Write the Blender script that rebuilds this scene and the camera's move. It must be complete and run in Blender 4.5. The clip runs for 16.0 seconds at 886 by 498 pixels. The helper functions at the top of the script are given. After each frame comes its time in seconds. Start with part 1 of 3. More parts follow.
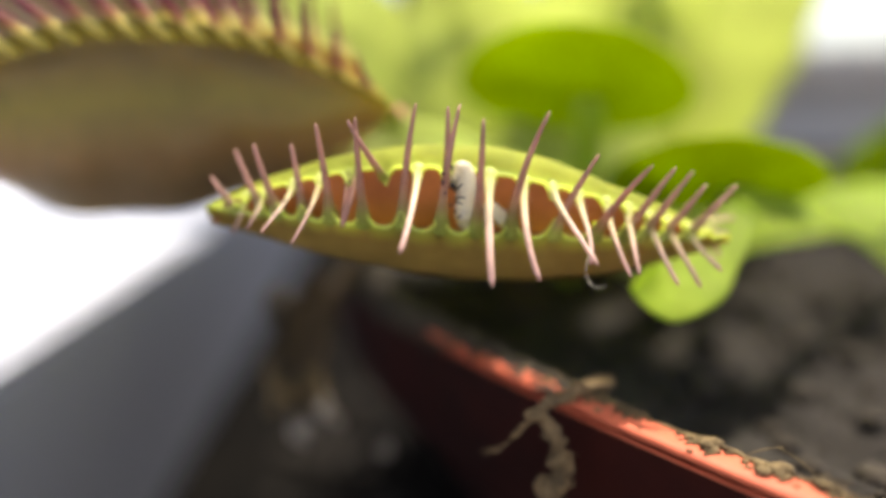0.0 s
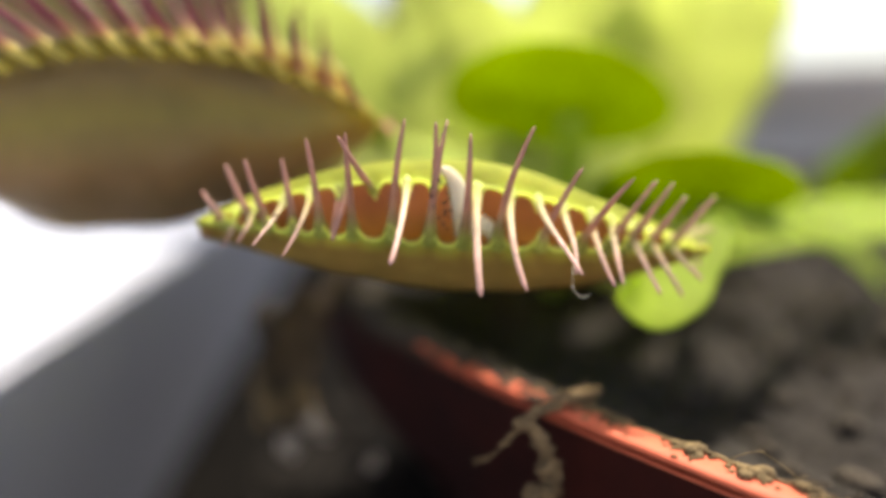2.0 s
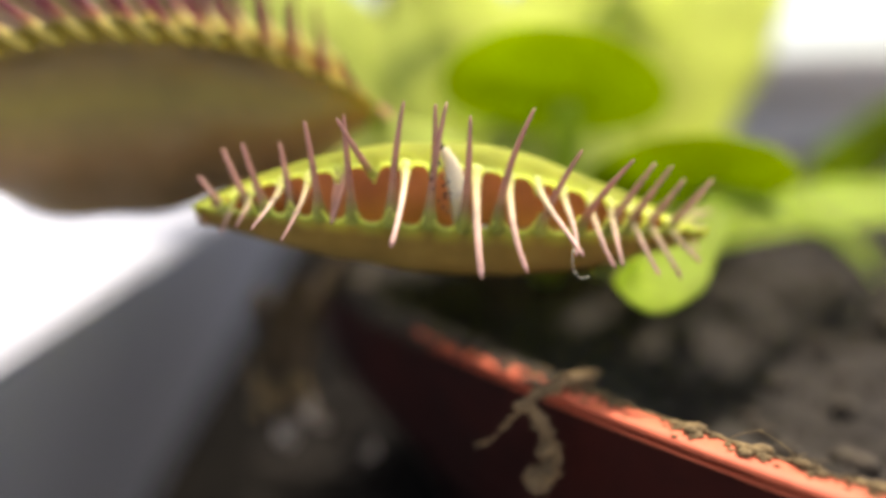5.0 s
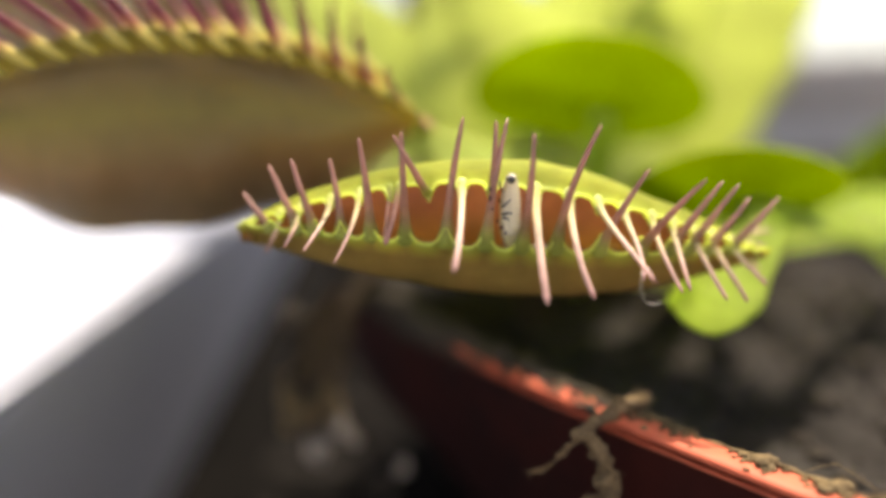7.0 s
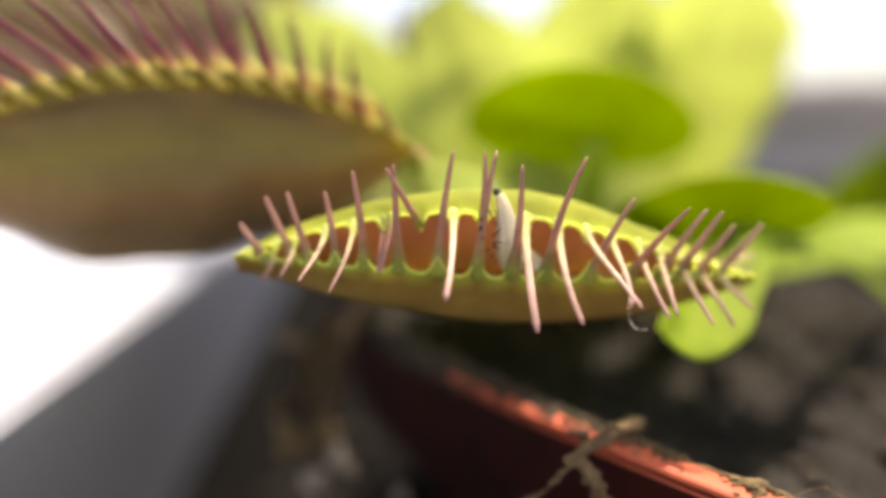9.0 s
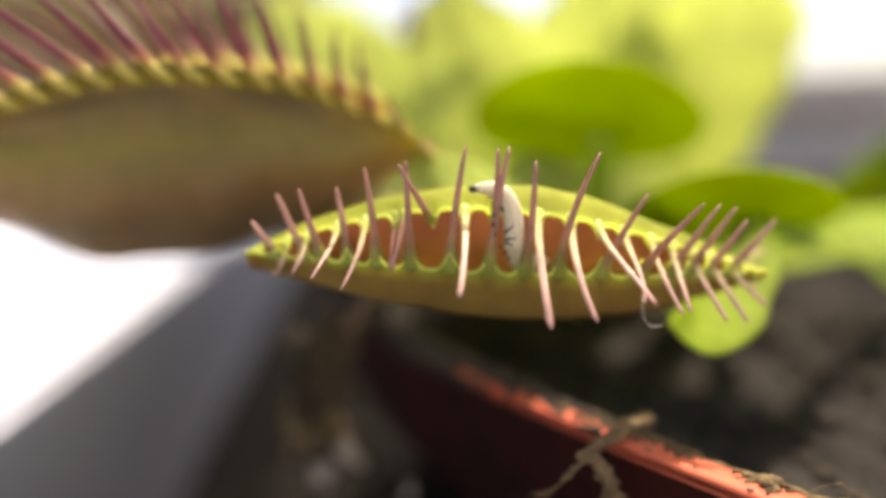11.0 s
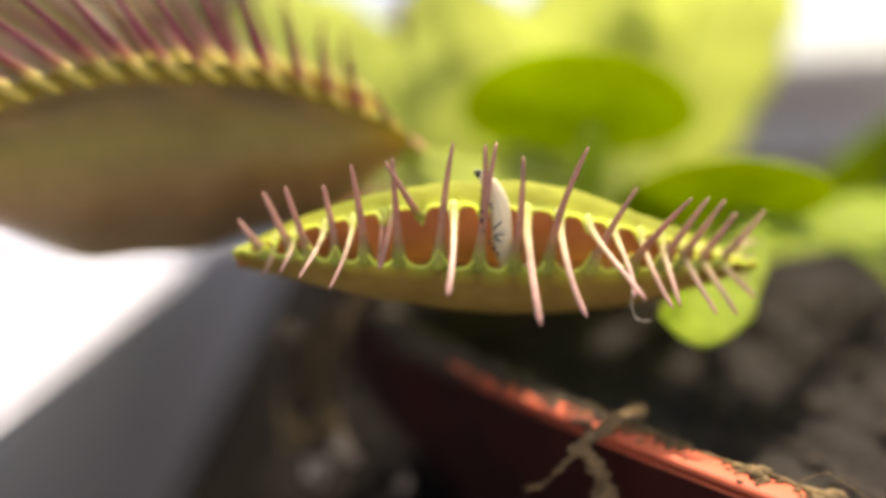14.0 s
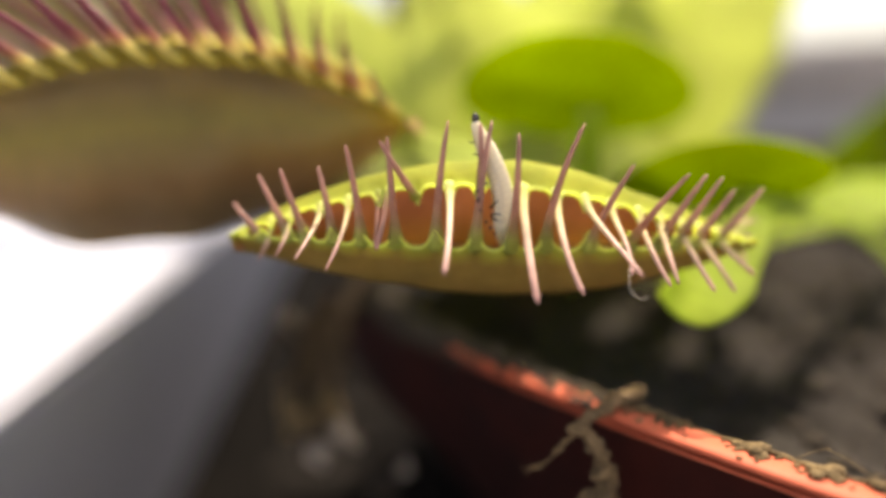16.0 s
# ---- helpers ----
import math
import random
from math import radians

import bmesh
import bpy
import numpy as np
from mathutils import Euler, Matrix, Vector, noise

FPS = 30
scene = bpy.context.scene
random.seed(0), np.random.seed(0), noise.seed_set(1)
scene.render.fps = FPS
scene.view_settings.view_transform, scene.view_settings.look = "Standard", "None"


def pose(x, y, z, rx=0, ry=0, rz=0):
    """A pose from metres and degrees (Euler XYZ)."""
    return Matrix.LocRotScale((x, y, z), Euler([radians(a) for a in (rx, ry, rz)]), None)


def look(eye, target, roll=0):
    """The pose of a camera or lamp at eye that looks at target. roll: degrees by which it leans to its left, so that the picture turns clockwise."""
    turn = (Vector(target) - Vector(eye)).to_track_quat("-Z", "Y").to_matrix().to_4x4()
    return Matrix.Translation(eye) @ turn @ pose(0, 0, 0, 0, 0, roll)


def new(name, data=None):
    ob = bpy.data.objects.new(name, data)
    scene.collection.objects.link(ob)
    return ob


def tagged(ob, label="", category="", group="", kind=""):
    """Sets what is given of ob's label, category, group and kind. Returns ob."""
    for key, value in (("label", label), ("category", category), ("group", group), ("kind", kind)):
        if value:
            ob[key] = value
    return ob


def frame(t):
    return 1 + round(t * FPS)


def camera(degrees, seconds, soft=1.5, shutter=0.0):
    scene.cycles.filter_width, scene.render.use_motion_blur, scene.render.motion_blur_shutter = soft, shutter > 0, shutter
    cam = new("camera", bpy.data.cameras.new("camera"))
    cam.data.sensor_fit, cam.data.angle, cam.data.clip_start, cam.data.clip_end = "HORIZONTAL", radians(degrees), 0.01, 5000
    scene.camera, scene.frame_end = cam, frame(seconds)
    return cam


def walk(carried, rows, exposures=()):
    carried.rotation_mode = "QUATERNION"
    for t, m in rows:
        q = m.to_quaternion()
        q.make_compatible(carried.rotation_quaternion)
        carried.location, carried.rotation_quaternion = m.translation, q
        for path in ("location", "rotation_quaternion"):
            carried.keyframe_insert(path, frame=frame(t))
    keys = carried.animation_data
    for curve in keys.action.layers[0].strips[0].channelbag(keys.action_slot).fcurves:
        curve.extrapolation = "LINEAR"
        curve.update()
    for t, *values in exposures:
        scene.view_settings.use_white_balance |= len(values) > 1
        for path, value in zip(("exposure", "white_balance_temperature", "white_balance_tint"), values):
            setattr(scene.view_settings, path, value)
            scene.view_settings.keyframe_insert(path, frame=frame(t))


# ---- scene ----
cam = camera(73.0, 16.0, soft=4.0)
MM = 0.001
EYE, TILT = 75.0, -13.0  # the first eye above the table in millimetres, and its downward look
# seconds, x, y, z in millimetres from the first eye, yaw, pitch, roll in degrees
ROWS = [
    (0.0, 0.004, 0.000, 0.005, -0.001, 0.003, 0.000),
    (0.5, 0.032, -0.001, -0.113, -0.185, -0.064, -0.029),
    (1.0, -0.017, -0.187, -0.199, -0.522, 0.503, 0.090),
    (1.5, -0.139, -0.441, -0.137, -1.044, 1.261, 0.224),
    (2.0, -0.173, -0.556, -0.120, -1.438, 1.396, 0.443),
    (2.5, -0.320, -0.551, -0.401, -1.708, 1.376, 0.644),
    (3.0, -0.248, -0.390, -0.571, -1.709, 0.967, 0.632),
    (5.5, -0.855, -0.473, -0.570, -2.316, 0.744, 0.797),
    (6.0, -2.104, -0.496, 0.119, -1.433, 2.275, 0.592),
    (6.5, -3.064, 0.079, 0.707, -1.342, 1.274, 0.488),
    (7.0, -2.906, 0.772, 0.481, -1.975, 0.646, 0.626),
    (7.5, -2.646, 0.672, 0.133, -2.155, 1.151, 0.725),
    (8.0, -2.625, 0.694, 0.256, -1.829, 1.066, 0.768),
    (8.5, -2.869, 0.575, 0.423, -2.143, 1.284, 0.888),
    (9.0, -2.671, 0.139, 0.587, -2.157, 3.128, 1.105),
    (11.5, -3.141, 0.221, 0.829, -1.891, 2.430, 1.252),
    (12.0, -2.810, -0.037, 1.299, -2.325, 2.815, 1.745),
    (12.5, -3.061, -0.009, 1.362, -2.201, 2.768, 1.620),
    (13.0, -2.607, -0.093, 1.240, -2.589, 2.762, 1.716),
    (13.5, -2.607, 0.058, 1.194, -2.569, 2.403, 1.909),
    (14.0, -2.839, 0.336, 1.095, -2.439, 1.406, 2.060),
    (14.5, -2.570, 0.611, 0.675, -2.364, 0.567, 2.305),
    (15.0, -2.651, 0.688, 0.570, -1.807, 0.350, 2.568),
    (15.5, -2.594, 0.569, 0.474, -1.901, 0.766, 2.612),
    (16.0, -2.605, 0.464, 0.605, -2.221, 0.582, 2.739),
]
cam.data.dof.use_dof, cam.data.dof.focus_distance = True, 0.0255
cam.data.dof.aperture_fstop = cam.data.lens / 2.6  # an opening 2.6 mm across
walk(cam, [(t, pose(0, 0, EYE * MM, TILT, 0, 0) @ pose(x * MM, y * MM, z * MM, 90 + pitch, roll, yaw)) for t, x, y, z, yaw, pitch, roll in ROWS],
     exposures=[(0.0, 1.0, 7000, 9), (7.0, 0.99, 7350, 12), (16.0, 0.98, 7750, 14)])

# ---- light: a high sun behind the plant, and the sky ----
SUN_TURN, SUN_HIGH = -36.0, 67.0  # degrees to the left of straight ahead, degrees above the horizon
world = bpy.data.worlds.new("sky")
scene.world = world
world.use_nodes = True
wn = world.node_tree
sky = wn.nodes.new("ShaderNodeTexSky")
sky.sky_type, sky.sun_disc = "NISHITA", False
sky.dust_density = 4.0
sky.sun_elevation, sky.sun_rotation = radians(SUN_HIGH), radians(-SUN_TURN)
wn.links.new(sky.outputs[0], wn.nodes["Background"].inputs[0])
wn.nodes["Background"].inputs[1].default_value = 0.148
sun = new("sun", bpy.data.lights.new("sun", "SUN"))
sun.data.energy, sun.data.angle, sun.data.color = 4.8, radians(0.6), (1.0, 0.95, 0.88)
a, h = radians(SUN_TURN), radians(SUN_HIGH)
sun.matrix_world = look((-math.sin(a) * math.cos(h), math.cos(a) * math.cos(h), math.sin(h)), (0, 0, 0))


# ---- materials ----
def material(name):
    m = bpy.data.materials.new(name)
    m.use_nodes = True
    return m, m.node_tree, m.node_tree.nodes["Principled BSDF"]


def noise_node(tree, scale, detail=4.0, rough=0.55):
    tc = tree.nodes.new("ShaderNodeTexCoord")
    n = tree.nodes.new("ShaderNodeTexNoise")
    n.inputs["Scale"].default_value, n.inputs["Detail"].default_value, n.inputs["Roughness"].default_value = scale, detail, rough
    tree.links.new(tc.outputs["Object"], n.inputs["Vector"])
    return n


def ramp(tree, source, stops):
    r = tree.nodes.new("ShaderNodeValToRGB")
    e = r.color_ramp.elements
    while len(e) < len(stops):
        e.new(0.5)
    for el, (p, c) in zip(e, stops):
        el.position, el.color = p, (*c, 1)
    tree.links.new(source, r.inputs[0])
    return r.outputs[0]


def mixed(tree, fac, a, b, kind="MIX"):
    m = tree.nodes.new("ShaderNodeMix")
    m.data_type, m.blend_type = "RGBA", kind
    for s, v in ((m.inputs[0], fac), (m.inputs[6], a), (m.inputs[7], b)):
        if isinstance(v, bpy.types.NodeSocket):
            tree.links.new(v, s)
        else:
            s.default_value = v if isinstance(v, float) else (*v, 1)
    return m.outputs[2]


def bumped(tree, shader, source, strength, far):
    b = tree.nodes.new("ShaderNodeBump")
    b.inputs["Strength"].default_value, b.inputs["Distance"].default_value = strength, far
    tree.links.new(source, b.inputs["Height"])
    tree.links.new(b.outputs[0], shader.inputs["Normal"])


def mat_solid(name, dark, light, scale, rough=0.6, bump=0.4, far=0.0002, fine=6.0, metal=0.0, gloss=0.5):
    m, t, p = material(name)
    n, f = noise_node(t, scale), noise_node(t, scale * fine, 3.0)
    c = ramp(t, n.outputs["Fac"], [(0.3, dark), (0.7, light)])
    c = mixed(t, 0.35, c, ramp(t, f.outputs["Fac"], [(0.35, dark), (0.65, light)]))
    t.links.new(c, p.inputs["Base Color"])
    p.inputs["Roughness"].default_value, p.inputs["Metallic"].default_value = rough, metal
    p.inputs["Specular IOR Level"].default_value = gloss
    if bump:
        bumped(t, p, f.outputs["Fac"], bump, far)
    return m


def mat_leaf(name, stops, glow, through_share, rough=0.4, scale=350.0, bump=0.3, gloss=0.15):
    """A leaf: pigment along the attribute 'along', and light that passes through it."""
    m, t, p = material(name)
    n, f = noise_node(t, scale), noise_node(t, scale * 9, 3.0)
    at = t.nodes.new("ShaderNodeAttribute")
    at.attribute_name = "along"
    c = ramp(t, at.outputs["Fac"], stops)
    g = ramp(t, at.outputs["Fac"], glow)
    v = ramp(t, n.outputs["Fac"], [(0.3, (0.72, 0.72, 0.72)), (0.7, (1.15, 1.15, 1.15))])
    w = ramp(t, f.outputs["Fac"], [(0.3, (0.85, 0.85, 0.85)), (0.7, (1.1, 1.1, 1.1))])
    c = mixed(t, 1.0, mixed(t, 1.0, c, v, "MULTIPLY"), w, "MULTIPLY")
    g = mixed(t, 1.0, g, v, "MULTIPLY")
    t.links.new(c, p.inputs["Base Color"])
    p.inputs["Roughness"].default_value, p.inputs["Specular IOR Level"].default_value = rough, gloss
    bumped(t, p, f.outputs["Fac"], bump, 0.00008)
    tr = t.nodes.new("ShaderNodeBsdfTranslucent")
    t.links.new(g, tr.inputs[0])
    mix = t.nodes.new("ShaderNodeMixShader")
    mix.inputs[0].default_value = through_share
    t.links.new(p.outputs[0], mix.inputs[1])
    t.links.new(tr.outputs[0], mix.inputs[2])
    t.links.new(mix.outputs[0], t.nodes["Material Output"].inputs[0])
    return m


LOBE = mat_leaf("trap_skin", [(0.0, (0.74, 0.86, 0.2)), (0.035, (0.46, 0.56, 0.1)), (0.1, (0.38, 0.45, 0.075)), (1.0, (0.35, 0.38, 0.06))],
                [(0.0, (0.95, 1.0, 0.25)), (0.15, (0.72, 0.82, 0.16)), (1.0, (0.46, 0.46, 0.07))], 0.55, rough=0.7)
LOBE_BRONZE = mat_leaf("trap_skin_bronzed", [(0.0, (0.7, 0.85, 0.18)), (0.016, (0.4, 0.48, 0.08)), (0.06, (0.3, 0.21, 0.055)), (0.5, (0.29, 0.195, 0.06)), (1.0, (0.28, 0.185, 0.06))],
                       [(0.0, (0.95, 1.0, 0.25)), (0.05, (0.85, 0.92, 0.14)), (0.1, (0.48, 0.4, 0.09)), (1.0, (0.36, 0.29, 0.07))], 0.4, rough=0.75)
MARGIN = mat_leaf("trap_margin", [(0.0, (0.76, 0.88, 0.22)), (1.0, (0.76, 0.88, 0.22))], [(0.0, (0.98, 1.0, 0.3)), (1.0, (0.98, 1.0, 0.3))], 0.6, rough=0.4, gloss=0.4)
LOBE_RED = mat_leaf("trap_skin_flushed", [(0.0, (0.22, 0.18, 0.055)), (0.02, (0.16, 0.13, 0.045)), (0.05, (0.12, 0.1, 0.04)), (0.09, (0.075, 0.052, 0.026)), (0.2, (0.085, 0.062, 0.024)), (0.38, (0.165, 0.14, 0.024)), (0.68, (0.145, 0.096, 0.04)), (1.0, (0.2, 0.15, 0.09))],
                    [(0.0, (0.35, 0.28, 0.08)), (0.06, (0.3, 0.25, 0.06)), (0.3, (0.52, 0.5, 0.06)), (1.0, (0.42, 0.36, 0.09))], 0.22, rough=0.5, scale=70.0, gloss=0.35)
LINING = mat_leaf("trap_lining", [(0.0, (0.7, 0.72, 0.1)), (0.08, (0.6, 0.36, 0.09)), (0.2, (0.42, 0.14, 0.2)), (0.7, (0.42, 0.135, 0.2)), (0.86, (0.54, 0.22, 0.13)), (1.0, (0.68, 0.42, 0.09))],
                  [(0.0, (0.9, 0.92, 0.15)), (0.15, (0.85, 0.6, 0.1)), (0.45, (0.52, 0.2, 0.15)), (1.0, (0.4, 0.13, 0.13))], 0.48, rough=0.6)
CILIUM = mat_leaf("cilium", [(0.0, (0.66, 0.75, 0.17)), (0.16, (0.76, 0.72, 0.26)), (0.42, (0.76, 0.6, 0.36)), (0.65, (0.68, 0.45, 0.35)), (1.0, (0.58, 0.34, 0.29))],
                  [(0.0, (0.92, 0.95, 0.25)), (0.25, (0.92, 0.78, 0.4)), (1.0, (0.78, 0.44, 0.36))], 0.3, rough=0.4, scale=900.0, gloss=0.4)
CILIUM_BROWN = mat_leaf("cilium_brown", [(0.0, (0.42, 0.5, 0.09)), (0.13, (0.36, 0.38, 0.08)), (0.24, (0.36, 0.24, 0.12)), (0.4, (0.42, 0.225, 0.16)), (1.0, (0.48, 0.26, 0.21))],
                        [(0.0, (0.5, 0.52, 0.12)), (0.2, (0.5, 0.4, 0.14)), (0.4, (0.6, 0.3, 0.22)), (1.0, (0.62, 0.32, 0.26))], 0.3, rough=0.45, scale=900.0, gloss=0.3)
CILIUM_RED = mat_leaf("cilium_crimson", [(0.0, (0.46, 0.4, 0.08)), (0.19, (0.74, 0.6, 0.17)), (0.27, (0.34, 0.12, 0.08)), (0.38, (0.2, 0.05, 0.06)), (1.0, (0.16, 0.03, 0.06))],
                      [(0.0, (0.8, 0.66, 0.2)), (0.18, (0.85, 0.7, 0.25)), (0.36, (0.34, 0.1, 0.1)), (1.0, (0.32, 0.06, 0.11))], 0.35, rough=0.4, scale=900.0)
BLADE = mat_leaf("petiole_green", [(0.0, (0.44, 0.51, 0.13)), (1.0, (0.49, 0.55, 0.21))], [(0.0, (0.69, 0.75, 0.26)), (1.0, (0.75, 0.8, 0.37))], 0.56, rough=0.65, scale=60.0)
PETIOLE = mat_leaf("petiole_vivid_green", [(0.0, (0.4, 0.5, 0.06)), (1.0, (0.4, 0.5, 0.08))], [(0.0, (0.58, 0.74, 0.08)), (1.0, (0.58, 0.74, 0.12))], 0.6, rough=0.6, scale=120.0)
WEED = mat_leaf("weed_green", [(0.0, (0.2, 0.27, 0.007)), (1.0, (0.255, 0.335, 0.01))], [(0.0, (0.265, 0.345, 0.0)), (1.0, (0.35, 0.44, 0.0))], 0.6, rough=0.7, scale=150.0, gloss=0.03)
WITHERED = mat_leaf("withered_leaf", [(0.0, (0.05, 0.035, 0.02)), (1.0, (0.09, 0.065, 0.04))], [(0.0, (0.2, 0.12, 0.05)), (1.0, (0.2, 0.12, 0.05))], 0.15, rough=0.9, scale=500.0, bump=0.9)
SOIL = mat_solid("potting_soil", (0.007, 0.0055, 0.0042), (0.028, 0.0235, 0.019), 220.0, rough=0.95, bump=0.9, far=0.0006, gloss=0.2)
CRUMB = mat_solid("soil_crumb", (0.013, 0.0105, 0.0075), (0.064, 0.051, 0.037), 500.0, rough=0.95, bump=0.9, far=0.0003, gloss=0.2)
ROOT = mat_solid("dirty_root", (0.016, 0.011, 0.008), (0.29, 0.19, 0.09), 1500.0, rough=0.85, bump=0.9, far=0.0002, gloss=0.3)
RIMDIRT = mat_solid("dry_soil_crust", (0.035, 0.024, 0.013), (0.22, 0.155, 0.075), 450.0, rough=0.95, bump=0.9, far=0.0002, gloss=0.2)
# dry soil with sunlight painted into its colour, for the bright clods
SUNLIT_CLOD = mat_solid("sunlit_soil", (0.12, 0.095, 0.075), (0.5, 0.43, 0.36), 600.0, rough=0.9, bump=0.9, far=0.0002, gloss=0.3)
POT = mat_solid("red_plastic", (0.4, 0.075, 0.036), (0.52, 0.12, 0.058), 60.0, rough=0.6, bump=0.2, far=0.0001, fine=20.0, gloss=0.25)
# same plastic as POT, darkened to paint in the wall's shade
POT_DARK = mat_solid("shaded_red_plastic", (0.011, 0.0032, 0.0026), (0.046, 0.0075, 0.0045), 70.0, rough=0.8, bump=0.3, far=0.0002, gloss=0.15)
WHITE = mat_solid("white_paint", (0.33, 0.342, 0.39), (0.38, 0.392, 0.435), 15.0, rough=0.5, bump=0.1, far=0.0002)
BOARD = mat_solid("dark_felt", (0.003, 0.003, 0.003), (0.008, 0.007, 0.006), 60.0, rough=1.0, bump=0.6, far=0.0004, gloss=0.02)
PLASTER = mat_solid("pale_plaster", (0.46, 0.47, 0.51), (0.54, 0.55, 0.58), 8.0, rough=0.85, bump=0.3)
SLATE = mat_solid("grey_clay", (0.34, 0.305, 0.275), (0.46, 0.42, 0.38), 50.0, rough=0.8)
GREY = mat_solid("grey_concrete", (0.52, 0.51, 0.51), (0.64, 0.63, 0.63), 6.0, rough=0.9)
HEDGE = mat_solid("hedge_leaves", (0.09, 0.08, 0.025), (0.24, 0.2, 0.07), 14.0, rough=0.8, bump=0.9, far=0.02, gloss=0.1)
GRUB = mat_leaf("larva_skin", [(0.0, (0.92, 0.87, 0.7)), (1.0, (0.9, 0.84, 0.66))], [(0.0, (1.0, 0.95, 0.75)), (1.0, (1.0, 0.95, 0.75))], 0.5, rough=0.25, scale=1500.0, bump=0.15)
BLACK = mat_solid("larva_head_shell", (0.008, 0.007, 0.007), (0.03, 0.022, 0.018), 3000.0, rough=0.25, bump=0.1, far=0.00002)
HUSK = mat_solid("insect_husk", (0.03, 0.012, 0.008), (0.14, 0.05, 0.03), 4000.0, rough=0.4, bump=0.3, far=0.00002)
HAIR = mat_solid("pale_hair", (0.6, 0.55, 0.45), (0.75, 0.7, 0.6), 2000.0, rough=0.4, bump=0.0)

# ---- building helpers: shapes are written in millimetres ----
BASE = {}


def thing(name, at, label, category, group="", kind=""):
    ob = new(name)
    ob.empty_display_size = 0.002
    ob.location = Vector(at) * MM
    BASE[ob] = Vector(at)
    return tagged(ob, label, category, group, kind)


def part(name, bm, mats, parent=None, label="", smooth=True, base=None):
    """Links a bmesh in millimetres of the world as one mesh object, under a thing or alone."""
    at = BASE[parent] if parent else Vector(base or (0, 0, 0))
    me = bpy.data.meshes.new(name)
    for v in bm.verts:
        v.co = (v.co - at) * MM
    if smooth:
        for f in bm.faces:
            f.smooth = True
    bm.to_mesh(me)
    bm.free()
    for m in mats if isinstance(mats, (list, tuple)) else [mats]:
        me.materials.append(m)
    ob = new(name, me)
    ob.parent = parent
    if not parent:
        ob.location = at * MM
    BASE[ob] = at
    return tagged(ob, label)


def layer(bm):
    return bm.verts.layers.float.get("along") or bm.verts.layers.float.new("along")


def grid(bm, rows, cols, at, wrap=False, mat=0, flip=False):
    """A sheet of rows x cols points from at(i, j) -> (place, along)."""
    al = layer(bm)
    vs = []
    for i in range(rows):
        line = []
        for j in range(cols):
            p, s = at(i, j)
            v = bm.verts.new(p)
            v[al] = s
            line.append(v)
        vs.append(line)
    for i in range(rows - 1):
        for j in range(cols if wrap else cols - 1):
            q = [vs[i][j], vs[i][(j + 1) % cols], vs[i + 1][(j + 1) % cols], vs[i + 1][j]]
            f = bm.faces.new(q[::-1] if flip else q)
            f.material_index = mat
    return vs


def tube(bm, points, radii, sides=8, flat=1.0, rough=0.0, seed=0.0):
    """A round stem along points, closed at both ends; flat squeezes it from front to back."""
    pts = [Vector(p) for p in points]

    def at(i, j):
        d = (pts[min(i + 1, len(pts) - 1)] - pts[max(i - 1, 0)]).normalized()
        side = d.cross(Vector((0, 1, 0)))
        side = side.normalized() if side.length > 0.1 else Vector((1, 0, 0))
        up = side.cross(d).normalized()
        a = 2 * math.pi * j / sides
        r = radii[i]
        if rough:
            r *= 1 + rough * noise.noise(pts[i] * 1.3 + Vector((math.cos(a), math.sin(a), seed)) * 1.1)
        return pts[i] + side * math.cos(a) * r + up * math.sin(a) * r * flat, i / (len(pts) - 1)

    vs = grid(bm, len(pts), sides, at, wrap=True)
    bm.faces.new(vs[0][::-1])
    bm.faces.new(vs[-1])
    return vs


def bezier(p, n):
    """n + 1 points of a curve of three or four control points."""
    p = [Vector(q) for q in p]
    out = []
    for i in range(n + 1):
        t, row = i / n, p
        while len(row) > 1:
            row = [a.lerp(b, t) for a, b in zip(row, row[1:])]
        out.append(row[0])
    return out


def lump(bm, at, size, seed, squash=(1, 1, 1), level=1):
    """An uneven clod."""
    al = layer(bm)
    before = len(bm.verts)
    made = bmesh.ops.create_icosphere(bm, subdivisions=level, radius=1.0)["verts"]
    for v in made:
        k = 1 + 0.45 * noise.noise(v.co * 1.4 + Vector((seed, seed * 0.7, 0)))
        v.co = Vector(at) + Vector((v.co.x * squash[0], v.co.y * squash[1], v.co.z * squash[2])) * k * size
        v[al] = 0.5


# ---- the table, the ledge, the surroundings ----
def box(bm, lo, hi, edge=0.8, steps=2):
    m = Matrix.LocRotScale((Vector(lo) + Vector(hi)) / 2, None, Vector(hi) - Vector(lo))
    bmesh.ops.create_cube(bm, size=1.0, matrix=m)
    bmesh.ops.bevel(bm, geom=list(bm.edges), offset=edge, segments=steps, affect="EDGES")


bm = bmesh.new()
grid(bm, 41, 41, lambda i, j: (((i - 20) ** 3 * 0.6, (j - 20) ** 3 * 0.6, -760.0), 0.5))
tagged(part("ground", bm, GREY), "pale grey concrete ground outdoors", "ground", kind="structure")

# unseen wall, added to bounce sunlight onto the sides facing the camera
bm = bmesh.new()
box(bm, (-1500, -460, -759.9), (1500, -400, 220), 4.0)
tagged(part("fill_wall", bm, PLASTER), "unseen pale wall behind the camera, added for fill light", "wall", kind="structure")

bm = bmesh.new()
rnd = random.Random(12)
for k in range(420):
    q = Vector((rnd.uniform(-2600, -330), rnd.uniform(1450, 1900), -760 + 1330 * rnd.random() ** 0.8))
    q.z -= 160 * (noise.noise(q * 0.004) + 0.3)
    lump(bm, q, rnd.uniform(60, 150), k * 0.9, (1, 0.8, 0.9), 2)
